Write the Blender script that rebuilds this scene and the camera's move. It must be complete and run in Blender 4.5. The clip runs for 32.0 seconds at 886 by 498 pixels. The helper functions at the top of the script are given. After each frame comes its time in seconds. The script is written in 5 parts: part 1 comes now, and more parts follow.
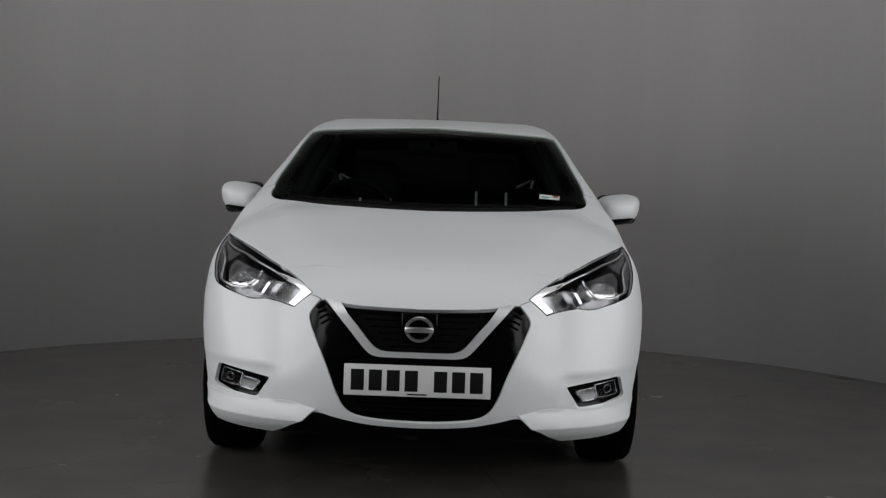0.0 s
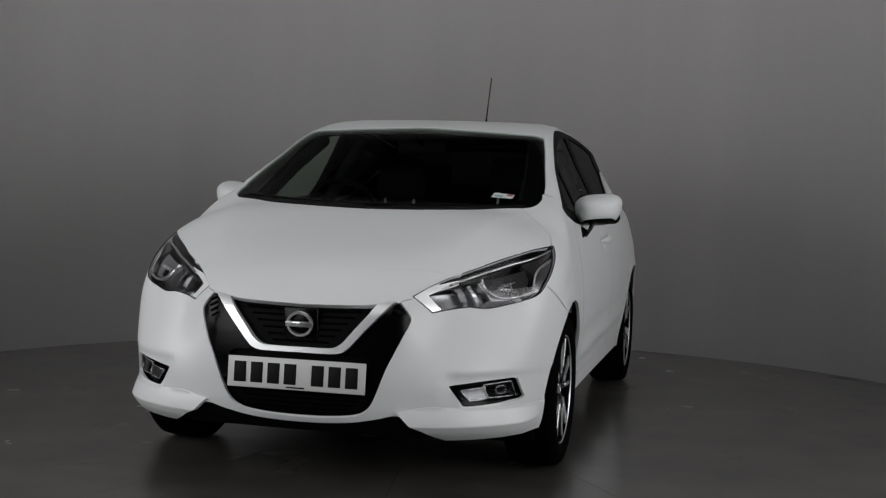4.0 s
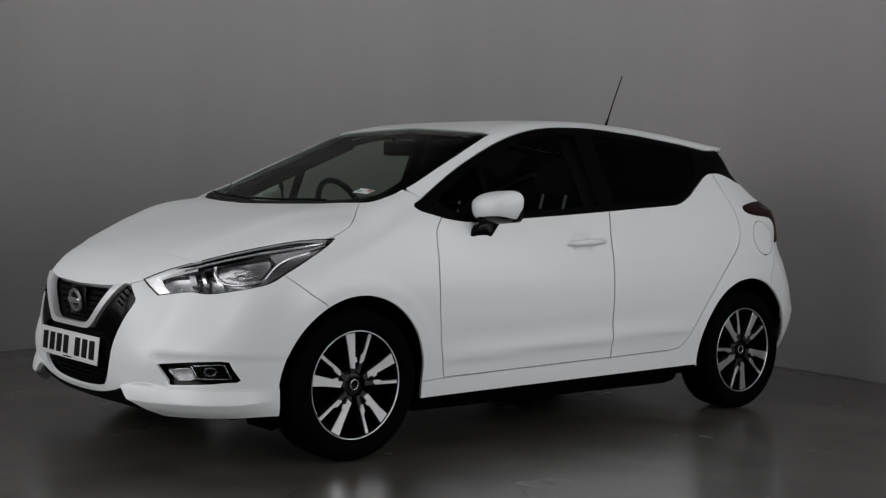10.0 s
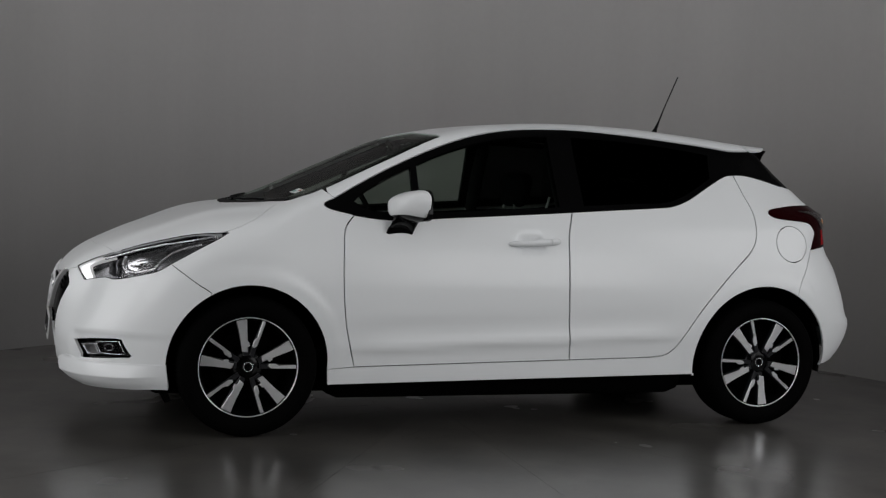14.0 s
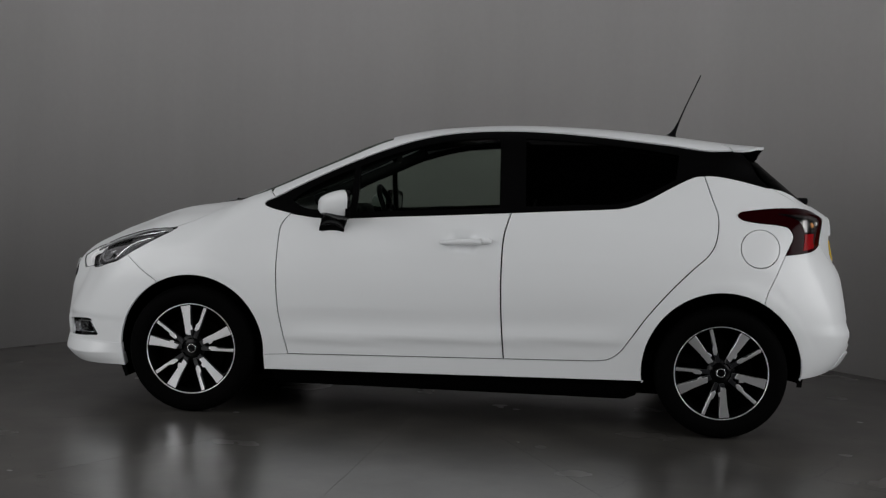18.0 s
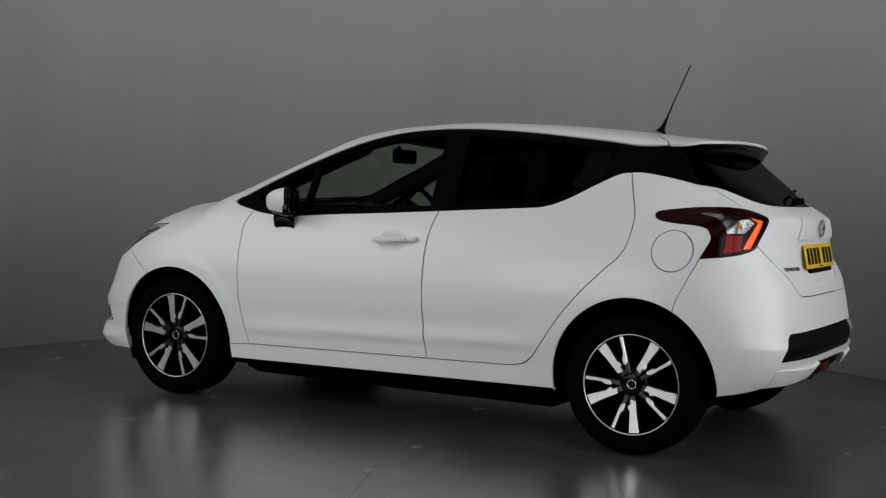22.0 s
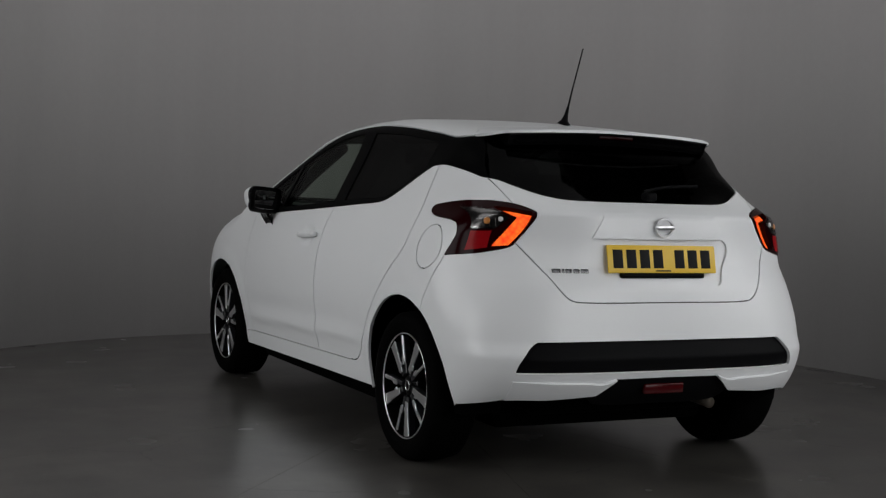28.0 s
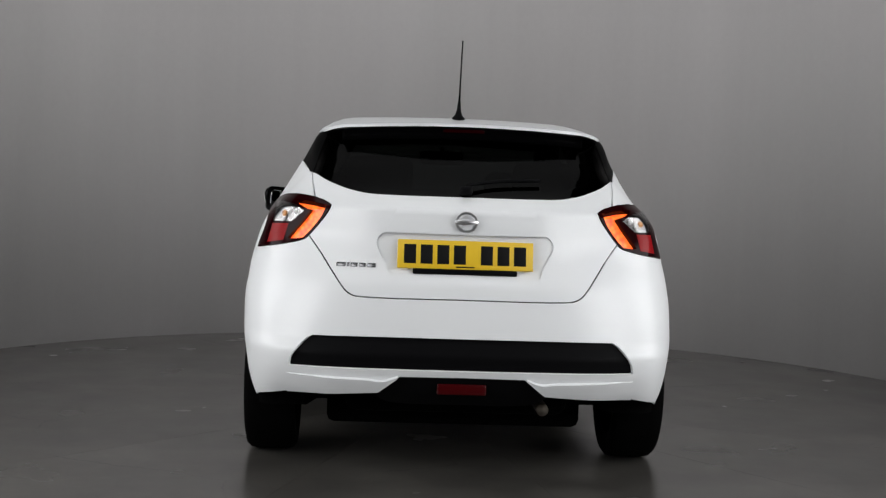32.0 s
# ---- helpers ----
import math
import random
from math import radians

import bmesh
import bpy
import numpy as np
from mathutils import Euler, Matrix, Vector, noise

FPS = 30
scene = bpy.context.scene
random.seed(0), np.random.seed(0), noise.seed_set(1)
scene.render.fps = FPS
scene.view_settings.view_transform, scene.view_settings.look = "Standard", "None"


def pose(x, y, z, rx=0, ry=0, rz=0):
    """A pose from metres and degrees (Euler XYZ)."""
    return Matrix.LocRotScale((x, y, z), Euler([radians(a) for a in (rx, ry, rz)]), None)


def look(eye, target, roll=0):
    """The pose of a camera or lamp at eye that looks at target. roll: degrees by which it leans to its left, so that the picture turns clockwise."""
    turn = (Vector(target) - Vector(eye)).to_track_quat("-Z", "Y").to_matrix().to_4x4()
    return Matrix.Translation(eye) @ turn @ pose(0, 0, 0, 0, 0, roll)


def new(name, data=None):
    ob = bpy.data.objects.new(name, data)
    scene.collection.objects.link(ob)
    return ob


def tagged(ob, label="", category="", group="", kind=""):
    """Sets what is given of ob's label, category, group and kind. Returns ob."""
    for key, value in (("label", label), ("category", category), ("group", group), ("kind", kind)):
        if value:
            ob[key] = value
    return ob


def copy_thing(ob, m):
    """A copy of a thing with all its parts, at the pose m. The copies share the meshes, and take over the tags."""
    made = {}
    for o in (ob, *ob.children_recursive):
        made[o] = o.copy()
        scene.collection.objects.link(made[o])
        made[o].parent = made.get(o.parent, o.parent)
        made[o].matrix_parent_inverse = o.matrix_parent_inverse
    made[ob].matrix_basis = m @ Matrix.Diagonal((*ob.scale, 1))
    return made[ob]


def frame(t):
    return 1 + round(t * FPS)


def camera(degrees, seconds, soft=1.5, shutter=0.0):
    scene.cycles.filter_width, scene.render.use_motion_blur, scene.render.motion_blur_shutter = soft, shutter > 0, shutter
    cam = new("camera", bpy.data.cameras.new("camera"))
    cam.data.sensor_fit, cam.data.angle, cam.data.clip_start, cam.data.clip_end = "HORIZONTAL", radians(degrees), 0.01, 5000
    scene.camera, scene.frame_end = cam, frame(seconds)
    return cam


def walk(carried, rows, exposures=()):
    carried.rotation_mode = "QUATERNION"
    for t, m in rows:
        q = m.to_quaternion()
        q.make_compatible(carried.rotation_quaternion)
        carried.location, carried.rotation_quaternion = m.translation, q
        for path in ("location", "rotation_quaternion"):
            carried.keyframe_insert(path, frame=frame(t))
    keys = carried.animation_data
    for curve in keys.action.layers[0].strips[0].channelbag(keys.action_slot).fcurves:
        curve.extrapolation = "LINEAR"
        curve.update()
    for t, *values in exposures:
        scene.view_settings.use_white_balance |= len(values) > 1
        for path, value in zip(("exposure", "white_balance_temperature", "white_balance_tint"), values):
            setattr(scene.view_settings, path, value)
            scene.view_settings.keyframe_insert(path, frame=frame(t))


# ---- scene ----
from mathutils.geometry import delaunay_2d_cdt

# ---- camera: on a stand outside the round booth, drawn back half a metre once ----
cam = camera(37.14, 32.0, soft=1.3)
AIM = Vector((.0059, .9988, -.0482))
EYE = Vector((0, -6.537, 1.112))
near_pose, far_pose = look(EYE, EYE + AIM, 1.96), look(EYE - .51 * AIM, EYE + AIM, 1.96)
walk(cam, [(0, near_pose), (13.5, near_pose), (14.5, far_pose), (32, far_pose)],
     exposures=[(0, -.14), (1, -.15), (2, -.17), (3, -.31), (4.5, -.12), (6, .03), (7, .03), (9, -.08), (10, -.15), (12, -.38), (13, -.33), (14, -.25), (17, -.30), (19, -.14), (20, -.1), (22, -.17), (25, -.28), (28, -.34), (30, -.27), (31, -.06), (32, .52)])

# ---- light ----
world = bpy.data.worlds.new("studio_air")
scene.world = world
world.use_nodes = True
world.node_tree.nodes["Background"].inputs[0].default_value = (.5, .5, .52, 1)
world.node_tree.nodes["Background"].inputs[1].default_value = .02


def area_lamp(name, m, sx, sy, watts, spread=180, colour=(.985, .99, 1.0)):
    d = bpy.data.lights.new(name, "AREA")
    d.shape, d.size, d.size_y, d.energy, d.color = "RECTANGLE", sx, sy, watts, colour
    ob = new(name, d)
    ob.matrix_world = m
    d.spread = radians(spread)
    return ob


# unseen softboxes; the high front pair is added to brighten the near floor
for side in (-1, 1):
    area_lamp("unseen_softbox_lamp", look((side * 1.8, -4.7, 4.0), (0, -3.3, 0)), 2.6, 1.8, 15 - 3 * side)
    area_lamp("unseen_softbox_lamp", look((side * 4.5, -2.1, 2.15), (0, -.9, .65)), 2.4, 2.4, 30, 130)
    area_lamp("unseen_softbox_lamp", look((side * 3.5, -4.8, 1.8), (0, -.9, .65)), 2.2, 2.2, 31, 130)
# unseen fill, added overhead to light upward faces and the open floor
area_lamp("unseen_overhead_fill", look((0, -.7, 4.3), (0, -.69, 0)), 3.4, 3.4, 21.5)
# unseen fills, added so the wall grows brighter towards its top
for az in (35, 90, 145):
    a = radians(az)
    area_lamp("unseen_wall_fill", look((1.2 * math.cos(a), 1.2 * math.sin(a), 4.1), (3.1 * math.cos(a), 3.1 * math.sin(a), 2.2)), 1.6, .4, 8.9, 100)

# ---- materials ----


def material(name, colour, rough=.5, metal=0.0, coat=0.0, grain=0.0, scale=40.0, bump=0.0, spec=.5, mottle=0.0, mottle_scale=2.0, coat_rough=.07):
    m = bpy.data.materials.new(name)
    m.use_nodes = True
    t = m.node_tree
    b = t.nodes["Principled BSDF"]
    b.inputs["Base Color"].default_value = (*colour, 1)
    b.inputs["Roughness"].default_value, b.inputs["Metallic"].default_value = rough, metal
    b.inputs["Coat Weight"].default_value, b.inputs["Coat Roughness"].default_value = coat, coat_rough
    b.inputs["Specular IOR Level"].default_value = spec
    if grain or mottle or bump:
        co = t.nodes.new("ShaderNodeTexCoord")
        fine, broad = t.nodes.new("ShaderNodeTexNoise"), t.nodes.new("ShaderNodeTexNoise")
        fine.inputs["Scale"].default_value, fine.inputs["Detail"].default_value = scale, 6
        broad.inputs["Scale"].default_value, broad.inputs["Detail"].default_value = mottle_scale, 5
        t.links.new(co.outputs["Object"], fine.inputs["Vector"])
        t.links.new(co.outputs["Object"], broad.inputs["Vector"])
        mix = t.nodes.new("ShaderNodeMix")
        mix.data_type = "RGBA"
        mix.inputs[6].default_value = (*[c * (1 - grain) for c in colour], 1)
        mix.inputs[7].default_value = (*[min(c * (1 + grain), 1) for c in colour], 1)
        t.links.new(fine.outputs[0], mix.inputs[0])
        mix2 = t.nodes.new("ShaderNodeMix")
        mix2.data_type = "RGBA"
        mix2.blend_type = "MULTIPLY"
        mix2.inputs[0].default_value = 1
        ramp = t.nodes.new("ShaderNodeMapRange")
        ramp.inputs[1].default_value, ramp.inputs[2].default_value = .3, .7
        ramp.inputs[3].default_value, ramp.inputs[4].default_value = 1 - mottle, 1
        t.links.new(broad.outputs[0], ramp.inputs[0])
        t.links.new(mix.outputs[2], mix2.inputs[6])
        t.links.new(ramp.outputs[0], mix2.inputs[7])
        t.links.new(mix2.outputs[2], b.inputs["Base Color"])
        rr = t.nodes.new("ShaderNodeMapRange")
        rr.inputs[3].default_value, rr.inputs[4].default_value = rough * (1 - mottle), min(rough * (1 + mottle), 1)
        t.links.new(broad.outputs[0], rr.inputs[0])
        t.links.new(rr.outputs[0], b.inputs["Roughness"])
        if bump:
            bu = t.nodes.new("ShaderNodeBump")
            bu.inputs["Strength"].default_value, bu.inputs["Distance"].default_value = bump, .002
            t.links.new(fine.outputs[0], bu.inputs["Height"])
            t.links.new(bu.outputs[0], b.inputs["Normal"])
    return m


def glass(name, colour, rough=.0, mirror=.012):
    """Thin tinted glass: what passes straight through takes the tint, and the face mirrors a little."""
    m = bpy.data.materials.new(name)
    m.use_nodes = True
    t = m.node_tree
    t.nodes.clear()
    out, mix, fr = t.nodes.new("ShaderNodeOutputMaterial"), t.nodes.new("ShaderNodeMixShader"), t.nodes.new("ShaderNodeLayerWeight")
    tr, gl, pw, ad = t.nodes.new("ShaderNodeBsdfTransparent"), t.nodes.new("ShaderNodeBsdfGlossy"), t.nodes.new("ShaderNodeMath"), t.nodes.new("ShaderNodeMath")
    tr.inputs[0].default_value = (*colour, 1)
    gl.inputs["Roughness"].default_value = rough
    gl.inputs["Color"].default_value = (.9, .9, .9, 1)
    fr.inputs[0].default_value = .5
    pw.operation, ad.operation = "POWER", "MULTIPLY_ADD"
    pw.inputs[1].default_value = 5
    ad.inputs[1].default_value, ad.inputs[2].default_value = .25, mirror
    t.links.new(fr.outputs["Facing"], pw.inputs[0])
    t.links.new(pw.outputs[0], ad.inputs[0])
    t.links.new(ad.outputs[0], mix.inputs[0])
    t.links.new(tr.outputs[0], mix.inputs[1])
    t.links.new(gl.outputs[0], mix.inputs[2])
    t.links.new(mix.outputs[0], out.inputs[0])
    return m


def lamp_glow(name, colour, power):
    m = material(name, colour, .3)
    b = m.node_tree.nodes["Principled BSDF"]
    b.inputs["Emission Color"].default_value = (*colour, 1)
    b.inputs["Emission Strength"].default_value = power
    return m


def resin_floor():
    """Worn grey resin: clouded colour and gloss, dark stains, faint scuffs and a few wandering hairline cracks."""
    m = material("grey_resin_floor", (.084, .079, .0705), .42, coat=.9, coat_rough=.2, grain=.12, scale=38, mottle=.30, mottle_scale=1.1, spec=.35)
    t = m.node_tree
    b = t.nodes["Principled BSDF"]
    co = t.nodes.new("ShaderNodeTexCoord")

    def noise(scale, detail, rough=.6, stretch=None):
        n = t.nodes.new("ShaderNodeTexNoise")
        n.inputs["Scale"].default_value, n.inputs["Detail"].default_value, n.inputs["Roughness"].default_value = scale, detail, rough
        if stretch:
            mp = t.nodes.new("ShaderNodeMapping")
            mp.inputs["Scale"].default_value = stretch
            t.links.new(co.outputs["Object"], mp.inputs["Vector"])
            t.links.new(mp.outputs[0], n.inputs["Vector"])
        else:
            t.links.new(co.outputs["Object"], n.inputs["Vector"])
        return n

    def ranged(socket, a, c, d, e):
        r = t.nodes.new("ShaderNodeMapRange")
        for i, v in ((1, a), (2, c), (3, d), (4, e)):
            r.inputs[i].default_value = v
        t.links.new(socket, r.inputs[0])
        return r.outputs[0]

    def times(a, c):
        n = t.nodes.new("ShaderNodeMath")
        n.operation = "MULTIPLY"
        t.links.new(a, n.inputs[0])
        t.links.new(c, n.inputs[1])
        return n.outputs[0]
    stains = ranged(noise(2.6, 5, .58).outputs[0], .30, .70, .62, 1.18)
    scuffs = ranged(noise(4, 5, .6, (1, .22, 1)).outputs[0], .35, .65, .93, 1.07)
    warp = t.nodes.new("ShaderNodeVectorMath")
    warp.operation = "MULTIPLY_ADD"
    warp.inputs[1].default_value = (.22, .22, 0)
    t.links.new(noise(3.2, 6).outputs["Color"], warp.inputs[0])
    t.links.new(co.outputs["Object"], warp.inputs[2])
    cells = t.nodes.new("ShaderNodeTexVoronoi")
    cells.voronoi_dimensions, cells.feature = "2D", "DISTANCE_TO_EDGE"
    cells.inputs["Scale"].default_value = .62
    t.links.new(warp.outputs[0], cells.inputs["Vector"])
    line = ranged(cells.outputs["Distance"], .0008, .0030, 1, 0)
    where = ranged(noise(1.4, 3).outputs[0], .48, .58, 0, .55)
    crack = ranged(times(line, where), 0, 1, 1, 0)
    tone = times(stains, times(scuffs, crack))
    old = b.inputs["Base Color"].links[0].from_socket
    mix = t.nodes.new("ShaderNodeMix")
    mix.data_type, mix.blend_type = "RGBA", "MULTIPLY"
    mix.inputs[0].default_value = 1
    t.links.new(old, mix.inputs[6])
    t.links.new(tone, mix.inputs[7])
    t.links.new(mix.outputs[2], b.inputs["Base Color"])
    b.inputs["Coat IOR"].default_value = 1.6
    t.links.new(ranged(noise(2.1, 3, .5).outputs[0], .25, .75, .17, .30), b.inputs["Coat Roughness"])
    return m


PAINT = material("white_paint", (.814, .826, .835), .45, coat=.38, coat_rough=.17, grain=.012, scale=900, mottle=.02, mottle_scale=1.5)
BLACK = material("gloss_black_trim", (.0016, .0016, .0018), .20, grain=.1, scale=300, spec=.14)
FRAME = material("matt_black_trim", (.0012, .0012, .0013), .5, grain=.1, scale=300, spec=.03)
PLASTIC = material("grained_black_plastic", (.0035, .0035, .004), .5, grain=.25, scale=260, bump=.25, spec=.045)
RUBBER = material("tyre_rubber", (.0015, .0015, .0015), .8, grain=.25, scale=120, bump=.3, mottle=.2, mottle_scale=6, spec=.03)
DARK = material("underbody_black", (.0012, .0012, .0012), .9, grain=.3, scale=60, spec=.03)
CHROME = material("chrome", (.78, .78, .79), .22, .85, grain=.03, scale=80)
BRIGHT = material("polished_chrome", (.66, .66, .67), .28, .9, grain=.03, scale=80)
SATIN = material("machined_alloy", (.92, .92, .93), .33, .97, grain=.06, scale=180, mottle=.05, mottle_scale=8)
ALLOY_DARK = material("dark_alloy_paint", (.010, .010, .012), .28, coat=.4, grain=.1, scale=200)
LAMP_DARK = material("lamp_housing_grey", (.33, .33, .34), .27, 1.0, grain=.15, scale=90)
LAMP_CHROME = material("lamp_reflector", (.80, .80, .82), .20, 1.0, grain=.10, scale=60, mottle=.2, mottle_scale=30)
BOW = material("satin_chrome_trim", (.92, .92, .93), .30, .60, grain=.04, scale=150)
RED_DARK = material("dark_red_lens", (.013, .0006, .0012), .14, grain=.1, scale=60, spec=.07)
AMBER = material("amber_bulb", (.55, .22, .05), .3, grain=.1, scale=90)
RED = material("red_lens", (.27, .005, .008), .24, grain=.12, scale=160, spec=.1)
RED_FOG = material("dull_red_lens", (.05, .002, .003), .2, grain=.12, scale=160, spec=.2)
CLEAR = material("smoky_ribbed_lens", (.30, .29, .28), .20, 1.0, grain=.4, scale=70, mottle=.6, mottle_scale=24)
YELLOW = material("yellow_plate", (.80, .52, .02), .4, grain=.03, scale=120, mottle=.04, mottle_scale=5)
WHITE_PLATE = material("white_plate", (.64, .64, .63), .4, grain=.03, scale=120, mottle=.04, mottle_scale=5)
INK = material("plate_black", (.006, .006, .006), .55, grain=.1, scale=90, spec=.12)
STEEL = material("stained_steel", (.13, .11, .09), .5, .6, grain=.25, scale=60, mottle=.3, mottle_scale=20)
POST = material("bright_steel_post", (.92, .92, .92), .42, .35, grain=.03, scale=90)
FABRIC = material("seat_cloth_black", (.006, .006, .007), .9, spec=.08, grain=.35, scale=420, bump=.4, mottle=.2, mottle_scale=8)
DASH = material("dashboard_black", (.009, .009, .010), .7, spec=.15, grain=.25, scale=300, bump=.3)
STICKER = material("paper_sticker", (.70, .74, .72), .6, grain=.05, scale=60)
STICKER_RED = material("sticker_red", (.35, .06, .05), .6, grain=.05, scale=60)
STICKER_INK = material("sticker_blue_green", (.25, .42, .40), .6, grain=.05, scale=60)
WALL = material("grey_booth_wall", (.311, .299, .297), .62, grain=.03, scale=25, mottle=.09, mottle_scale=2.2, spec=.25)
# faint upright streaks on the wall
streak = WALL.node_tree.nodes.new("ShaderNodeMapping")
streak.inputs["Scale"].default_value = (1, 1, .08)
for noise in [n for n in WALL.node_tree.nodes if n.type == "TEX_NOISE" and n.inputs["Scale"].default_value < 10]:
    source = noise.inputs["Vector"].links[0].from_socket
    WALL.node_tree.links.new(source, streak.inputs["Vector"])
    WALL.node_tree.links.new(streak.outputs[0], noise.inputs["Vector"])
FLOOR = resin_floor()
CEIL = material("dark_ceiling", (.10, .10, .10), .8, grain=.05, scale=10, mottle=.1)
ROOM = material("dark_room", (.035, .035, .036), .8, grain=.1, scale=6, mottle=.1)
GLASS_FRONT = glass("green_tinted_glass", (.56, .62, .57))
GLASS_DARK = glass("privacy_glass", (.012, .013, .013), mirror=.006)
GLASS_LAMP = glass("lamp_glass", (.93, .93, .94), mirror=.03)
MIRROR = material("mirror_glass", (.6, .6, .6), .02, 1.0)
DRL = lamp_glow("daylight_lamp", (1, 1, 1), .35)
DRL.node_tree.nodes["Principled BSDF"].inputs["Metallic"].default_value = .8
WHITE_LENS = material("white_reflector", (.75, .75, .74), .3, grain=.08, scale=150)
TAIL_GLOW = lamp_glow("tail_lamp_red", (.3, .01, .006), 1.2)
cells, blend = TAIL_GLOW.node_tree.nodes.new("ShaderNodeTexVoronoi"), TAIL_GLOW.node_tree.nodes.new("ShaderNodeMix")
where = TAIL_GLOW.node_tree.nodes.new("ShaderNodeTexCoord")
cells.inputs["Scale"].default_value = 55
blend.data_type = "RGBA"
blend.inputs[6].default_value, blend.inputs[7].default_value = (1, .23, .025, 1), (.98, .035, .010, 1)
TAIL_GLOW.node_tree.links.new(where.outputs["Object"], cells.inputs["Vector"])
TAIL_GLOW.node_tree.links.new(cells.outputs["Distance"], blend.inputs[0])
TAIL_GLOW.node_tree.links.new(blend.outputs[2], TAIL_GLOW.node_tree.nodes["Principled BSDF"].inputs["Emission Color"])


# ---- the car's skin as one smooth solid: side, top, nose and tail surfaces met with rounded edges ----
def curve(*knots):
    """A smooth curve through (x, value) knots."""
    k = sorted(knots)
    xs, ys = np.array([a for a, _ in k]), np.array([b for _, b in k])
    d = np.diff(ys) / np.diff(xs) + 1e-9
    m = np.concatenate([[d[0]], np.where(d[1:] * d[:-1] > 0, 2 * d[1:] * d[:-1] / (d[1:] + d[:-1]), 0), [d[-1]]])

    def value(x):
        x = np.asarray(x, float)
        i = np.clip(np.searchsorted(xs, x) - 1, 0, len(xs) - 2)
        h = xs[i + 1] - xs[i]
        s = np.clip((x - xs[i]) / h, -0.5, 1.5)
        return (1 + 2 * s) * (1 - s) ** 2 * ys[i] + s * (1 - s) ** 2 * h * m[i] + s * s * (3 - 2 * s) * ys[i + 1] + s * s * (s - 1) * h * m[i + 1]
    return value


profile = curve((2.1, .645), (2.03, .735), (1.98, .778), (1.9, .826), (1.75, .890), (1.6, .939), (1.4, .999), (1.34, 1.015), (1.27, 1.031), (1.15, 1.066), (.99, 1.138),
                (.83, 1.214), (.66, 1.290), (.55, 1.341), (.43, 1.387), (.3, 1.419), (.15, 1.444), (0, 1.459), (-.2, 1.474), (-.4, 1.479), (-.64, 1.475), (-.94, 1.457),
                (-1.24, 1.429), (-1.33, 1.421), (-1.4, 1.417), (-1.47, 1.413), (-1.7, 1.398), (-2, 1.35))
bow = curve((2.1, 0), (1.6, .11), (1.3, .175), (.3, .192), (0, .045), (-.4, 0), (-2, 0))
crown = curve((2.1, .13), (1.9, .14), (1.7, .036), (1.4, -.10), (1.2, -.042), (.9, .033), (.3, .022), (-.2, .036), (-1, .068), (-1.7, .084))
plan = curve((2.1, .77), (1.85, .828), (1.6, .863), (1.26, .874), (.9, .862), (.4, .862), (-.3, .866), (-.8, .87), (-1.26, .876), (-1.55, .858), (-1.75, .825), (-1.95, .77))
lean = curve((.1, -.075), (.18, -.055), (.25, -.04), (.33, -.030), (.42, -.016), (.55, -.001), (.65, 0), (.78, -.012), (.875, -.034), (.95, -.057), (1.02, -.087),
             (1.1, -.126), (1.2, -.179), (1.3, -.228), (1.38, -.264), (1.5, -.36))
shoulder = curve((2.1, .45), (1.9, .46), (1.7, .27), (1.4, .275), (1.2, .215), (1, 0), (-2, 0))
taper = curve((2, 0), (.9, 0), (0, 0), (-.7, .02), (-1.2, .05), (-1.6, .13), (-2, .2))
bend = curve((2, 0), (-1.1, 0), (-1.2, .02), (-1.3, .14), (-1.46, .37), (-1.7, .55), (-2, .6))
nose = curve((.1, 1.84), (.16, 1.92), (.2, 1.98), (.25, 2.035), (.33, 2.065), (.45, 2.078), (.55, 2.072), (.64, 2.058), (.7, 2.035), (.76, 2.0), (.85, 1.91), (1, 1.65), (1.2, 1.3))
tail = curve((.1, -1.62), (.2, -1.72), (.256, -1.785), (.30, -1.838), (.36, -1.889), (.44, -1.928), (.492, -1.938), (.55, -1.913), (.65, -1.898), (.75, -1.88), (.86, -1.835),
             (.97, -1.83), (1.03, -1.828), (1.055, -1.80), (1.105, -1.715), (1.15, -1.65), (1.204, -1.582), (1.271, -1.498), (1.33, -1.43), (1.5, -1.24))
OPEN = [0.0]
under_lamp = .09
arch_f, arch_r, axle_z = 1.2625, -1.2625, .315


def soft_max(a, b, k):
    h = np.maximum(k - np.abs(a - b), 0) / k
    return np.maximum(a, b) + h * h * k / 4


def step(x, a, b):
    s = np.clip((x - a) / (b - a), 0, 1)
    return s * s * (3 - 2 * s)


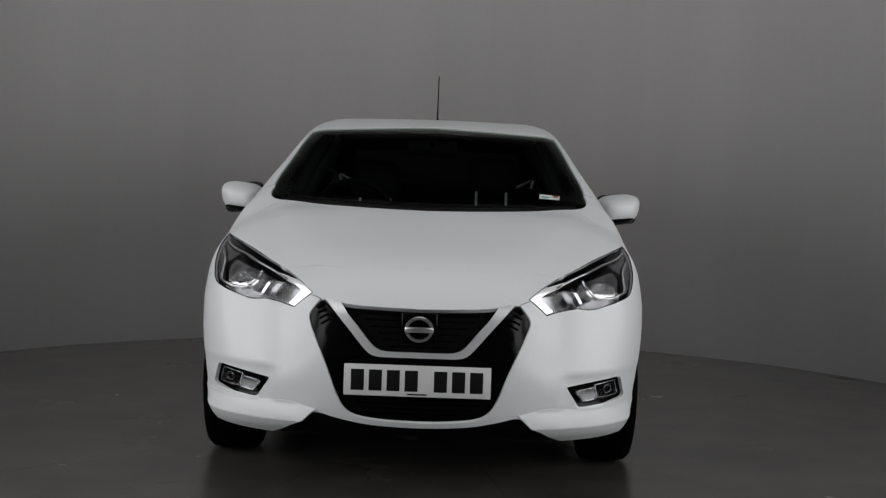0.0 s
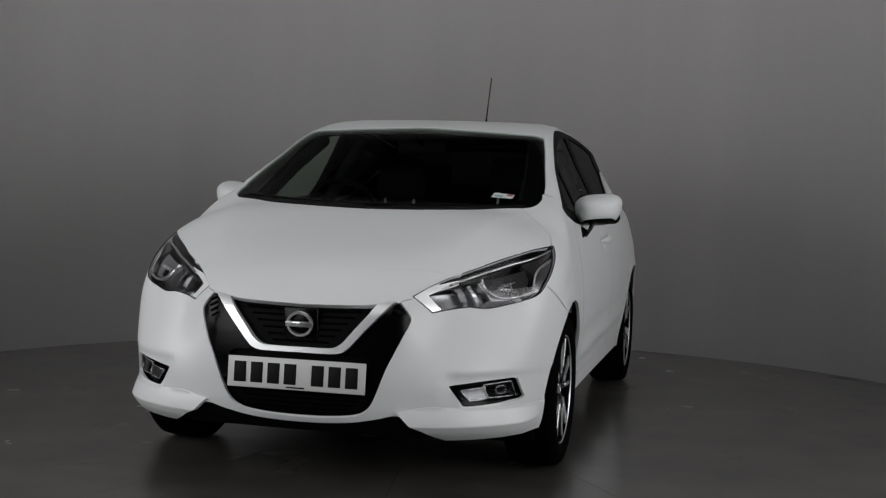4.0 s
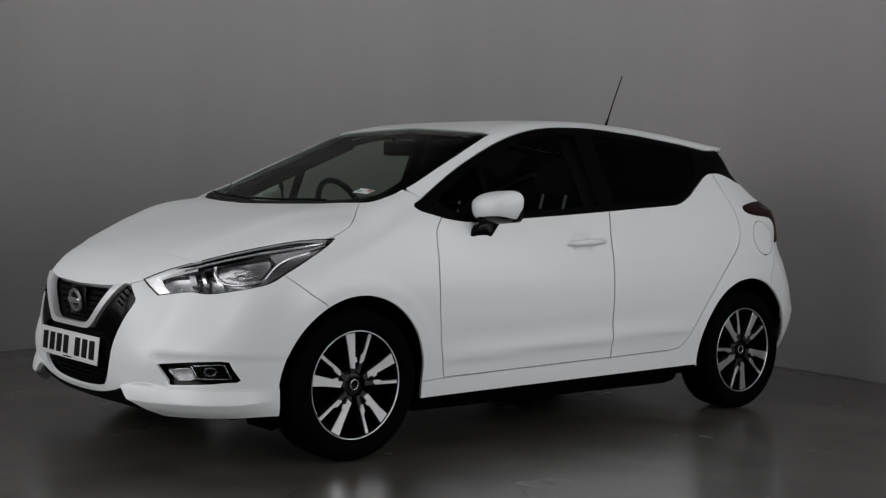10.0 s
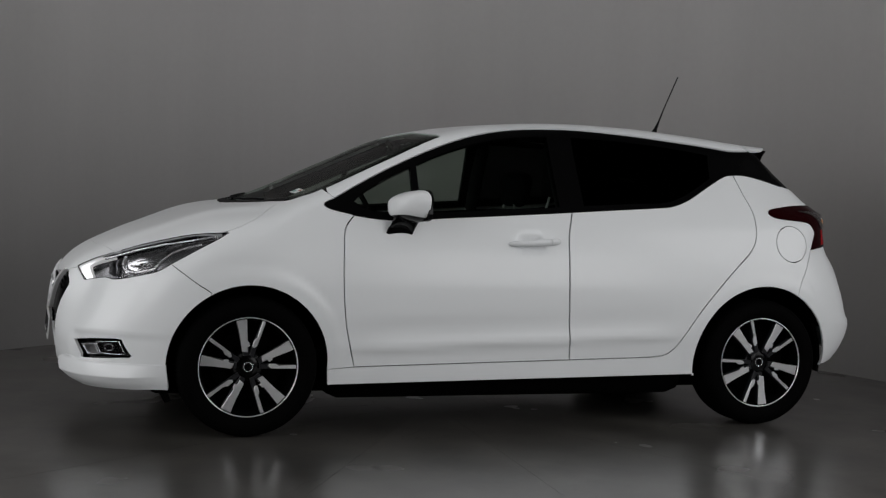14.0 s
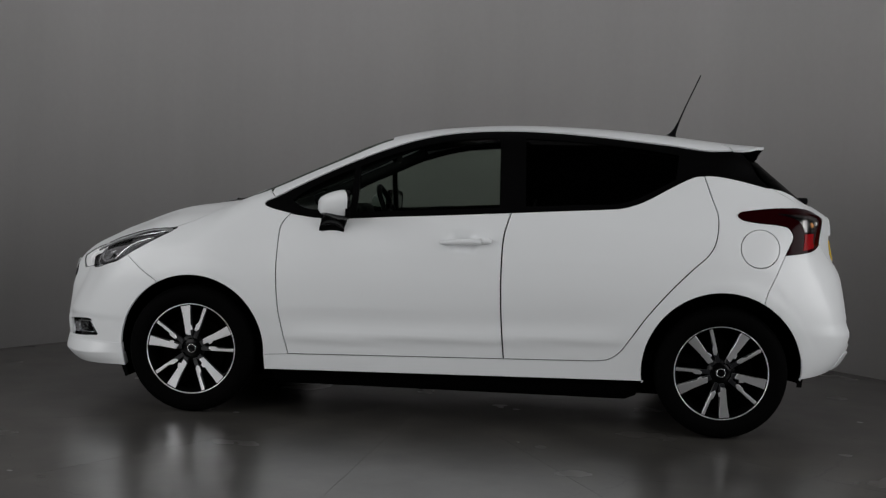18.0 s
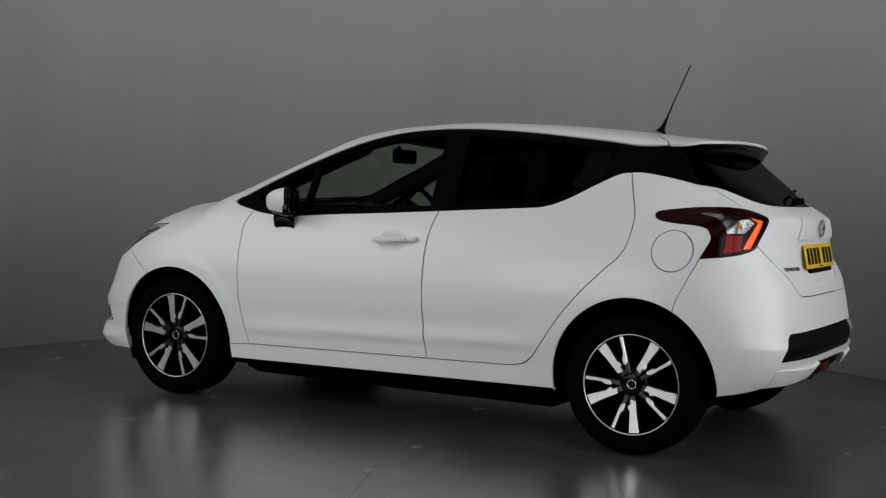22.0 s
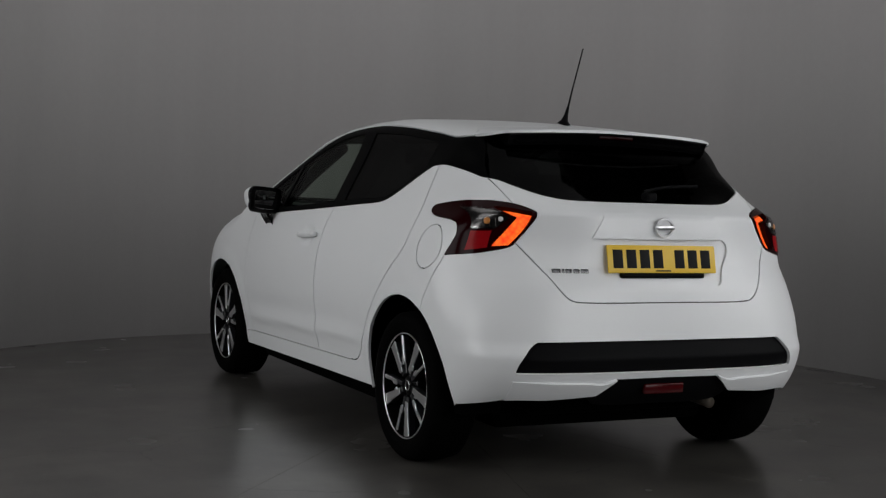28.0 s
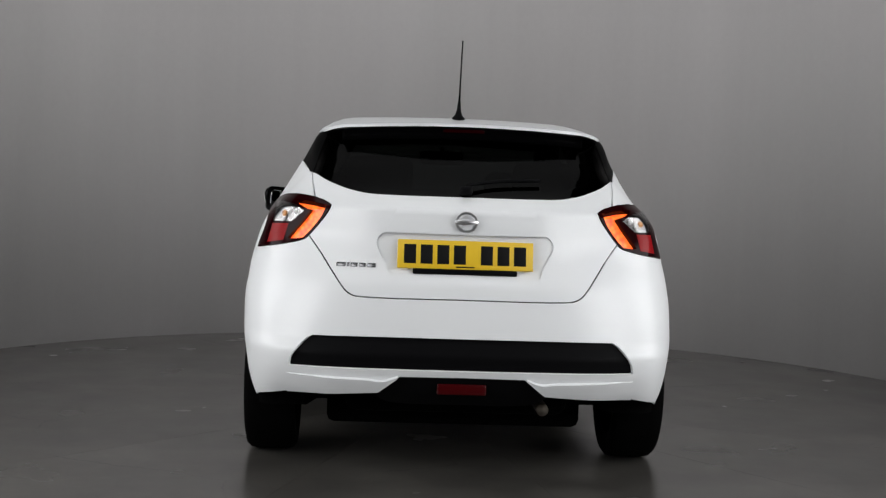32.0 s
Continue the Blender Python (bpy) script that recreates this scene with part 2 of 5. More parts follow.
def skin(x, y, z):
    """Below zero inside the car's skin."""
    y = np.abs(y)
    ys = y * y
    side = plan(x) + lean(z) - taper(x) * np.maximum(z - .95, 0) - bend(x) * .15 * step(z, .99, 1.2) * (1 - .9 * step(z, 1.22, 1.34)) * (OPEN[0] == 0)
    for ax in (arch_f, arch_r):
        r = np.hypot(x - ax, z - axle_z)
        side = side + .005 * (1 - step(r, .392, .450)) * step(z, .25, .4)
    mid = step(x, -1.0, -.6) * step(-x, -.95, -.6)
    fold = z - .412 + .035 * x
    side = side + mid * (.008 * np.exp(-(fold / np.where(fold > 0, .045, .020)) ** 2) - .007 * np.exp(-((fold - .085) / .055) ** 2))
    side = side - .026 * np.exp(-((x + .035) / .058) ** 4 - ((z - .868) / .036) ** 4)
    a = y - side
    crease = y - .625 + .315 * np.maximum(x - 1.15, 0)
    b = z - (profile(x + bow(x) * ys) - crown(x) * ys - shoulder(x) * ys * ys + .010 * step(x, 1.05, 1.25) * np.exp(-(crease / np.where(crease > 0, .045, .13)) ** 2))
    f = x - (nose(z) - .17 * ys - .33 * ys * ys - .58 * ys ** 4) + under_lamp * step(y, .33, .53) * step(z, .36, .68) * (1 - step(z, .70, .79)) * (1 - step(y, .665, .865)) \
        + .014 * step(y, .495, .555) * step(z, .318, .336) * (1 - step(z, .424, .456))
    r = (tail(z) + .03 * ys + (.26 + .19 * step(z, .55, .85)) * ys * ys + .2 * ys ** 4
         + .042 * step(y, .25, .55) * (1 - step(y, .62, .82)) * step(z, .80, .95) * (1 - step(z, 1.05, 1.20))) - x - OPEN[0]
    k = .07 + .07 * step(x, 1.1, 1.5)
    return soft_max(soft_max(a, b, k), soft_max(soft_max(f, b, .07), r, .03) * .9, .09)


def meet(origin, way, near=0.0, far=3.0):
    """How far along each ray (from inside to outside) the skin lies."""
    lo, hi = np.full(len(origin), near), np.full(len(origin), far)
    for _ in range(34):
        m = (lo + hi) / 2
        p = origin + way * m[:, None]
        inside = skin(p[:, 0], p[:, 1], p[:, 2]) < 0
        lo, hi = np.where(inside, m, lo), np.where(inside, hi, m)
    return origin + way * lo[:, None]


def normal_at(p):
    e = 2e-3
    n = np.stack([skin(p[:, 0] + e, p[:, 1], p[:, 2]) - skin(p[:, 0] - e, p[:, 1], p[:, 2]),
                  skin(p[:, 0], p[:, 1] + e, p[:, 2]) - skin(p[:, 0], p[:, 1] - e, p[:, 2]),
                  skin(p[:, 0], p[:, 1], p[:, 2] + e) - skin(p[:, 0], p[:, 1], p[:, 2] - e)], 1)
    return n / np.linalg.norm(n, axis=1)[:, None]

# ---- mesh helpers ----
def part(name, me, mat, parent, label="", category=""):
    """One mesh object under a thing or a part."""
    if isinstance(me, bmesh.types.BMesh):
        bm, me = me, bpy.data.meshes.new(name)
        bm.to_mesh(me)
        bm.free()
    if mat and not me.materials:
        me.materials.append(mat)
    ob = new(name, me)
    ob.parent = parent
    return tagged(ob, label=label, category=category)


def thing(name, label, category, group="", m=None):
    ob = new(name)
    ob.empty_display_size = .1
    if m is not None:
        ob.matrix_world = m
    return tagged(ob, label, category, group)


def mesh_of(name, verts, faces, smooth=True, normals=None):
    me = bpy.data.meshes.new(name)
    me.from_pydata([tuple(v) for v in verts], [], [tuple(f) for f in faces])
    if smooth:
        me.polygons.foreach_set("use_smooth", [True] * len(me.polygons))
    if normals is not None:
        me.normals_split_custom_set_from_vertices([tuple(n) for n in normals])
    return me


def flipped(me):
    """The mirror image on the car's other side."""
    c = len(me.vertices)
    co = np.empty(c * 3)
    me.vertices.foreach_get("co", co)
    co = co.reshape(-1, 3) * (1, -1, 1)
    faces = [tuple(reversed(p.vertices)) for p in me.polygons]
    nn = None
    if me.has_custom_normals:
        nn = np.zeros((c, 3))
        for lp in me.loops:
            nn[lp.vertex_index] = lp.normal
        nn = nn * (1, -1, 1)
    out = mesh_of(me.name, co, faces, me.polygons[0].use_smooth, nn)
    for mt in me.materials:
        out.materials.append(mt)
    return out


def box(sx, sy, sz, r=.01, at=(0, 0, 0), seg=2, m=None):
    bm = bmesh.new()
    bmesh.ops.create_cube(bm, size=1)
    bmesh.ops.scale(bm, vec=(sx, sy, sz), verts=bm.verts)
    if r:
        bmesh.ops.bevel(bm, geom=bm.edges[:], offset=r, segments=seg, affect="EDGES", profile=.5)
    if m is not None:
        bmesh.ops.transform(bm, matrix=m, verts=bm.verts)
    bmesh.ops.translate(bm, vec=at, verts=bm.verts)
    for f in bm.faces:
        f.smooth = True
    return bm


def lathe(points, n=48, axis="y"):
    """A turned body from (radius, along) points; the axis runs along y or z."""
    verts, faces = [], []
    for i in range(n):
        a = 2 * math.pi * i / n
        for r, h in points:
            verts.append((r * math.cos(a), h, r * math.sin(a)) if axis == "y" else (r * math.cos(a), r * math.sin(a), h))
    k = len(points)
    for i in range(n):
        j = (i + 1) % n
        for q in range(k - 1):
            f = (i * k + q, i * k + q + 1, j * k + q + 1, j * k + q)
            faces.append(f if axis == "y" else tuple(reversed(f)))
    return verts, faces


def rod(points, radius, n=10, closed=False, squash=1.0):
    """A round bar along a line of points."""
    p = [Vector(q) for q in points]
    verts, faces = [], []
    c = len(p)
    rad = radius if isinstance(radius, (list, tuple)) else [radius] * c
    for i in range(c):
        a, b = p[(i - 1) % c if closed else max(i - 1, 0)], p[(i + 1) % c if closed else min(i + 1, c - 1)]
        d = (b - a).normalized()
        u = d.cross(Vector((0, 0, 1)) if abs(d.z) < .9 else Vector((0, 1, 0))).normalized()
        w = d.cross(u)
        for k in range(n):
            s = 2 * math.pi * k / n
            verts.append(p[i] + rad[i] * (math.cos(s) * u + squash * math.sin(s) * w))
    for i in range(c if closed else c - 1):
        j = (i + 1) % c
        for k in range(n):
            l = (k + 1) % n
            faces.append((i * n + k, i * n + l, j * n + l, j * n + k))
    if not closed:
        faces += [tuple(range(n)), tuple(range((c - 1) * n, c * n))]
    return verts, faces


def prism(poly, depth, r=.0015, smooth=False):
    """A flat outline in x, z with depth along y, its edges eased."""
    bm = bmesh.new()
    f = bm.faces.new([bm.verts.new((x, 0, z)) for x, z in poly])
    g = bmesh.ops.extrude_face_region(bm, geom=[f])
    bmesh.ops.translate(bm, vec=(0, depth, 0), verts=[v for v in g["geom"] if isinstance(v, bmesh.types.BMVert)])
    bmesh.ops.recalc_face_normals(bm, faces=bm.faces)
    if r:
        bmesh.ops.bevel(bm, geom=bm.edges[:], offset=r, segments=1, affect="EDGES")
    return bm


def smooth_line(pts, gap=.012):
    """A smooth line through flat points."""
    p = np.array(pts, float)
    if len(p) == 2:
        n = max(int(np.linalg.norm(p[1] - p[0]) / gap), 1)
        return p[0] + (p[1] - p[0]) * np.linspace(0, 1, n + 1)[:, None]
    q = np.vstack([2 * p[0] - p[1], p, 2 * p[-1] - p[-2]])
    out = []
    for i in range(1, len(q) - 2):
        a, b, c, d = q[i - 1:i + 3]
        lab, lbc, lcd = (np.linalg.norm(v) ** .5 + 1e-9 for v in (b - a, c - b, d - c))
        m1 = lbc * ((b - a) / lab - (c - a) / (lab + lbc) + (c - b) / lbc) if i > 1 else (c - b)
        m2 = lbc * ((c - b) / lbc - (d - b) / (lbc + lcd) + (d - c) / lcd) if i < len(q) - 3 else (c - b)
        n = max(int(np.linalg.norm(c - b) / gap), 2)
        for s in np.linspace(0, 1, n, endpoint=False):
            out.append((2 * s ** 3 - 3 * s * s + 1) * b + (s ** 3 - 2 * s * s + s) * m1 + (3 * s * s - 2 * s ** 3) * c + (s ** 3 - s * s) * m2)
    return np.vstack([out, p[-1:]])


def on_skin(view, pts, gap=.012):
    """A smooth line on the car's skin, given as seen from the side (x, z), the top (x, y), the front or the rear (y, z)."""
    q = smooth_line(pts, gap)
    z0, o1 = np.zeros(len(q)), np.ones(len(q))
    if view == "side":
        return meet(np.stack([q[:, 0], z0, q[:, 1]], 1), np.stack([z0, o1, z0], 1), .2, 1.1)
    if view == "top":
        return meet(np.stack([q[:, 0], q[:, 1], z0 + .45], 1), np.stack([z0, z0, o1], 1), 0, 1.2)
    if view == "front":
        return meet(np.stack([z0 + 1.05, q[:, 0], q[:, 1]], 1), np.stack([o1, z0, z0], 1), 0, 1.5)
    return meet(np.stack([z0 - 1.05, q[:, 0], q[:, 1]], 1), np.stack([-o1, z0, z0], 1), 0, 1.5)


def other_side(p):
    return p[::-1] * (1, -1, 1)


def loop(*lines):
    p = np.vstack(lines)
    keep = np.linalg.norm(p - np.roll(p, 1, 0), axis=1) > .002
    return p[keep]


def flat(p, way):
    """Points of the skin unrolled to a flat chart."""
    if way == "side":
        return p[:, [0, 2]]
    if way == "top":
        return p[:, [0, 1]]
    if way == "tube":
        return np.stack([p[:, 0], .7 * np.arctan2(p[:, 2] - .72, p[:, 1])], 1)
    if way == "front":
        return np.stack([.9 * np.arctan2(p[:, 1], p[:, 0] - 1.1), p[:, 2]], 1)
    return np.stack([.9 * np.arctan2(p[:, 1], -p[:, 0] - 1.0), p[:, 2]], 1)


def lifted(q, way, inset=0.0, bare=False):
    """Points of a flat chart back on the skin, moved out along its normal."""
    z0, o1 = np.zeros(len(q)), np.ones(len(q))
    if way == "side":
        p = meet(np.stack([q[:, 0], z0, q[:, 1]], 1), np.stack([z0, o1, z0], 1), .2, 1.1)
    elif way == "top":
        p = meet(np.stack([q[:, 0], q[:, 1], z0 + .45], 1), np.stack([z0, z0, o1], 1), 0, 1.2)
    elif way == "tube":
        a = q[:, 1] / .7
        p = meet(np.stack([q[:, 0], z0, z0 + .72], 1), np.stack([z0, np.cos(a), np.sin(a)], 1), .05, 1.3)
    elif way == "front":
        a = q[:, 0] / .9
        p = meet(np.stack([z0 + 1.1, z0, q[:, 1]], 1), np.stack([np.cos(a), np.sin(a), z0], 1), .05, 1.5)
    else:
        a = q[:, 0] / .9
        p = meet(np.stack([z0 - 1.0, z0, q[:, 1]], 1), np.stack([-np.cos(a), np.sin(a), z0], 1), .05, 1.5)
    n = normal_at(p)
    if not callable(inset):
        return p + n * inset, n
    out = p + n * inset(p)[:, None]
    if bare:
        return out, n
    a, b = (lifted(q + np.array(d), way, inset, True)[0] - out for d in ((.002, 0), (0, .002)))
    turned = np.cross(a, b)
    turned /= np.linalg.norm(turned, axis=1)[:, None] + 1e-12
    return out, turned * np.sign(np.sum(turned * n, 1))[:, None]


def within(q, poly):
    """Which points lie inside a closed outline."""
    a, b = poly, np.roll(poly, -1, 0)
    out = np.zeros(len(q), bool)
    for (x1, y1), (x2, y2) in zip(a, b):
        if y1 != y2:
            c = (y1 > q[:, 1]) != (y2 > q[:, 1])
            out ^= c & (q[:, 0] < (x2 - x1) * (q[:, 1] - y1) / (y2 - y1) + x1)
    return out


def shrunk(poly, d):
    """An outline drawn in by d."""
    nxt, prv = np.roll(poly, -1, 0), np.roll(poly, 1, 0)
    area = np.sum(poly[:, 0] * nxt[:, 1] - nxt[:, 0] * poly[:, 1])
    t = nxt - prv
    t /= np.linalg.norm(t, axis=1)[:, None] + 1e-9
    n = np.stack([-t[:, 1], t[:, 0]], 1) * np.sign(area)
    return poly + n * d


def panel(name, outline, way, holes=(), lift=0.0, gap=.0028, grid=.03, flange=.028):
    """A sheet of the skin inside an outline, with holes, drawn in by half a shut line and turned in at its edges."""
    from_2d = [shrunk(flat(outline, way), gap)] + [shrunk(flat(h, way), -gap) for h in holes]
    lo, hi = from_2d[0].min(0), from_2d[0].max(0)
    gx, gy = np.meshgrid(np.arange(lo[0] + grid / 2, hi[0], grid), np.arange(lo[1] + grid / 2, hi[1], grid))
    gx = gx + (np.arange(gx.shape[0]) % 2)[:, None] * grid / 2
    g = np.stack([gx.ravel(), gy.ravel()], 1)
    inside = within(g, from_2d[0])
    for h in from_2d[1:]:
        inside &= ~within(g, h)
    g = g[inside]
    edge = np.vstack(from_2d)
    near = np.array([np.min(np.sum((edge - v) ** 2, 1)) for v in g]) if len(g) else np.zeros(0)
    g = g[near > (grid * .4) ** 2] if len(g) else g
    pts, edges, k = [], [], 0
    for poly in from_2d:
        n = len(poly)
        pts += [Vector(v) for v in poly]
        edges += [(k + i, k + (i + 1) % n) for i in range(n)]
        k += n
    pts += [Vector(v) for v in g]
    v2, _, f2, _, _, _ = delaunay_2d_cdt(pts, edges, [], 0, 1e-6)
    q = np.array([(v.x, v.y) for v in v2])
    f = np.array([list(t) for t in f2])
    mid = q[f].mean(1)
    ok = within(mid, from_2d[0])
    for h in from_2d[1:]:
        ok &= ~within(mid, h)
    f = f[ok]
    p, nrm = lifted(q, way, lift)
    tri = p[f]
    turn = np.sum(np.cross(tri[:, 1] - tri[:, 0], tri[:, 2] - tri[:, 0]) * nrm[f[:, 0]], 1) < 0
    f[turn] = f[turn][:, ::-1]
    verts, normals, faces = [p], [nrm], [tuple(t) for t in f]
    base = len(p)
    if flange:
        for poly in from_2d:
            a, an = lifted(poly, way, lift)
            n = len(poly)
            inward, _ = lifted(shrunk(poly, .003 if poly is from_2d[0] else -.003), way, lift)
            tan = np.roll(a, -1, 0) - np.roll(a, 1, 0)
            out = np.cross(tan, an)
            out /= np.linalg.norm(out, axis=1)[:, None] + 1e-9
            sign = -np.sign(np.sum(out * (inward - a)))
            out = out * sign
            verts += [a, a - an * flange]
            normals += [out, out]
            for i in range(n):
                j = (i + 1) % n
                q = (base + i, base + n + i, base + n + j, base + j)
                faces.append(q if sign * flange > 0 else q[::-1])
            base += 2 * n
    used = np.unique(np.concatenate([np.array(t) for t in faces]))
    verts, normals = np.vstack(verts), np.vstack(normals)
    new_index = np.full(len(verts), -1)
    new_index[used] = np.arange(len(used))
    faces = [tuple(int(new_index[i]) for i in t) for t in faces]
    return mesh_of(name, verts[used], faces, True, normals[used])


def both(name, me, mat, parent, label=""):
    """A left part and its mirror image on the right."""
    a = part(name, me, mat, parent, label)
    b = part(name, flipped(me), mat, parent, label)
    return a, b


# ---- booth: a round wall open towards the camera, resin floor, ceiling, dark room behind ----
def booth():
    wall_r, wall_h, open_deg = 3.17, 4.4, 88
    cx, cy = .03, -.14
    n = 96
    a0, a1 = math.radians(-90 + open_deg), math.radians(270 - open_deg)
    verts, faces = [], []
    rows = [(wall_r, -.02), (wall_r, .4), (wall_r, 1.2), (wall_r, 2.2), (wall_r, 3.4), (wall_r, wall_h)]
    back = [(wall_r + .12, z) for _, z in rows]
    for i in range(n + 1):
        a = a0 + (a1 - a0) * i / n
        for r, z in rows + back[::-1]:
            verts.append((cx + r * math.cos(a), cy + r * math.sin(a), z))
    k = 2 * len(rows)
    for i in range(n):
        for q in range(k):
            q2 = (q + 1) % k
            faces.append((i * k + q, i * k + q2, (i + 1) * k + q2, (i + 1) * k + q))
    faces += [tuple(range(k)), tuple(range(n * k, n * k + k))]
    me = mesh_of("wall_round", verts, faces, False)
    tagged(part("wall_round", me, WALL, None), "smooth mid-grey curved studio booth wall", "wall", kind="structure")
    tagged(part("floor", box(12, 16, .1, 0, (0, -2, -.053)), FLOOR, None), "dark grey polished resin studio floor", "floor", kind="structure")
    tagged(part("ceiling", box(12, 16, .2, 0, (0, -2, wall_h + .1)), CEIL, None), "dark matt studio ceiling", "ceiling", kind="structure")
    for nm, sx, sy, at in (("wall_south", 12, .2, (0, -9.9, 2.2)), ("wall_north", 12, .2, (0, 5.9, 2.2)), ("wall_east", .2, 15.6, (5.9, -2, 2.2)), ("wall_west", .2, 15.6, (-5.9, -2, 2.2))):
        tagged(part(nm, box(sx, sy, 4.4, 0, at), ROOM, None), "dark plain wall of the studio room", "wall", kind="structure")



def turntable():
    """A flush round table of wedge plates, which turns with the car."""
    table = thing("turntable", "grey polished resin turntable floor with fine radial joints", "turntable")
    n, r0, r1 = 14, .30, 2.97
    wedge = 360 / n
    joint = .0014
    arcs = 10
    m = 4 * (arcs + 1)
    for w in range(n):
        turn = radians(86.6 + wedge / 2 + wedge * w)
        verts, faces = [], []
        for z in (0, -.04):
            for k in range(arcs + 1):
                a = radians(-wedge / 2 + wedge * k / arcs)
                for r in (r0, 1.2, 2.1, r1):
                    d = turn + joint / 2 / r * (1 - 2 * k / arcs)
                    verts.append((r * math.cos(a + d), r * math.sin(a + d), z))
        for k in range(arcs):
            for q in range(3):
                i = k * 4 + q
                faces.append((i, i + 1, i + 5, i + 4))
                faces.append((m + i, m + i + 4, m + i + 5, m + i + 1))
        ring = [q for q in range(4)] + [k * 4 + 3 for k in range(1, arcs + 1)] + [arcs * 4 + q for q in (2, 1, 0)] + [k * 4 for k in range(arcs - 1, 0, -1)]
        for i, a in enumerate(ring):
            b = ring[(i + 1) % len(ring)]
            faces.append((a, m + a, m + b, b))
        part("floor_plate", mesh_of("floor_plate", verts, faces, False), FLOOR, table)
    v, f = lathe([(.2998, -.04), (.2998, 0), (.001, 0)], 48, "z")
    part("middle_plate", mesh_of("middle_plate", v, f, False), FLOOR, table)
    return table


booth()
table = turntable()

# ---- the car ----
car = thing("hatchback_car", "white five-door hatchback car with black tinted rear glass, on studio floor", "car")
AX = 1.2625


def arch(ax, a, b, r=.352):
    """The wheel opening's rim, seen from the side, from angle a to b."""
    s = np.radians(np.linspace(a, b, 46))
    return np.stack([ax + r * np.cos(s), axle_z - .005 + (r + .004) * np.sin(s)], 1)


# lines on the skin that neighbouring panels share
L_hl_low = np.vstack([on_skin("front", [(.391, .710), (.426, .683), (.459, .653)]), on_skin("front", [(.459, .653), (.52, .666), (.578, .674)]), on_skin("front", [(.578, .674), (.633, .669), (.71, .685), (.755, .698), (.784, .709)])])
L_hl_back = on_skin("side", [(1.665, .712), (1.635, .726), (1.60, .750), (1.55, .779), (1.49, .814), (1.42, .852), (1.358, .887)])
L_hl_top = on_skin("front", [(.788, .886), (.745, .876), (.70, .860), (.655, .843), (.61, .824), (.53, .790), (.455, .755), (.392, .712)])
L_bump_line = on_skin("side", [(1.60, .750), (1.55, .712), (1.50, .675), (1.435, .634)])
L_bon_side = on_skin("top", [(1.360, .789), (1.30, .777), (1.252, .757), (1.205, .718), (1.147, .658), (1.098, .618)])
L_bon_lead = on_skin("top", [(2.005, .350), (2.027, .25), (2.038, .12), (2.042, 0)])
L_bon_in = on_skin("top", [(1.972, .392), (2.005, .350)])
L_cowl = on_skin("top", [(1.098, .618), (1.134, .554), (1.208, .44), (1.262, .25), (1.283, 0)])
L_screen_side = on_skin("top", [(1.042, .673), (.983, .682), (.828, .670), (.691, .645), (.5, .611), (.345, .578)])
L_screen_low = on_skin("top", [(1.098, .618), (1.075, .650), (1.042, .673)])
L_header = on_skin("top", [(.345, .578), (.358, .45), (.352, .2), (.325, 0)])
L_seam = on_skin("side", [(.885, 1.052), (.91, 1.075)])
L_dlo_tip = on_skin("side", [(.885, 1.052), (.925, 1.034), (.934, 1.019), (.91, 1.005), (.801, .979)])
L_dlo_door1 = on_skin("side", [(.801, .979), (.70, .966), (.601, .962), (.331, .980), (.062, .997), (-.257, 1.019)])
L_dlo_door2 = on_skin("side", [(-.257, 1.019), (-.474, 1.035), (-.70, 1.051), (-.785, 1.06), (-.876, 1.091), (-1.012, 1.166), (-1.09, 1.207), (-1.13, 1.222), (-1.165, 1.223)])
L_dlo_top = on_skin("side", [(-1.30, 1.350), (-1.196, 1.344), (-1.155, 1.346), (-1.02, 1.363), (-.88, 1.377), (-.61, 1.402), (-.33, 1.416), (-.19, 1.414), (-.05, 1.406), (.085, 1.387),
                             (.222, 1.354), (.357, 1.307), (.491, 1.252), (.623, 1.192), (.754, 1.125), (.885, 1.052)])
L_door_front = on_skin("side", [(.801, .979), (.842, .924), (.853, .812), (.854, .678), (.840, .517), (.817, .408), (.789, .302)])
L_split = on_skin("side", [(-.257, 1.019), (-.229, .909), (-.223, .772), (-.228, .559), (-.247, .326)])
L_rear_edge = on_skin("side", [(-1.165, 1.223), (-1.197, 1.124), (-1.227, 1.032), (-1.216, .913), (-1.185, .855), (-1.112, .784), (-1.01, .678), (-.909, .555), (-.837, .448), (-.788, .381), (-.737, .347), (-.658, .336)])
L_sill1 = on_skin("side", [(.911, .294), (.789, .302)])
L_sill2 = on_skin("side", [(.789, .302), (-.247, .326)])
L_sill3 = on_skin("side", [(-.247, .326), (-.658, .336)])
L_tail_low = on_skin("side", [(-1.535, .866), (-1.563, .925), (-1.572, .951), (-1.552, .99), (-1.512, 1.002), (-1.405, 1.011), (-1.338, 1.022), (-1.318, 1.036), (-1.316, 1.045)])
L_tail_top = on_skin("side", [(-1.316, 1.045), (-1.325, 1.056), (-1.355, 1.063), (-1.491, 1.080), (-1.585, 1.083)])
L_tail_top2 = on_skin("rear", [(.66, 1.084), (.59, 1.075), (.545, 1.060), (.522, 1.046)])
L_tail_in = on_skin("rear", [(.522, 1.046), (.53, 1.025), (.558, .984), (.60, .93), (.619, .912), (.682, .893), (.80, .870)])
L_rbump = on_skin("side", [(-1.535, .866), (-1.497, .78), (-1.455, .69)])
L_trim_low = on_skin("side", [(-1.165, 1.223), (-1.205, 1.224), (-1.25, 1.220), (-1.35, 1.202), (-1.46, 1.176)])
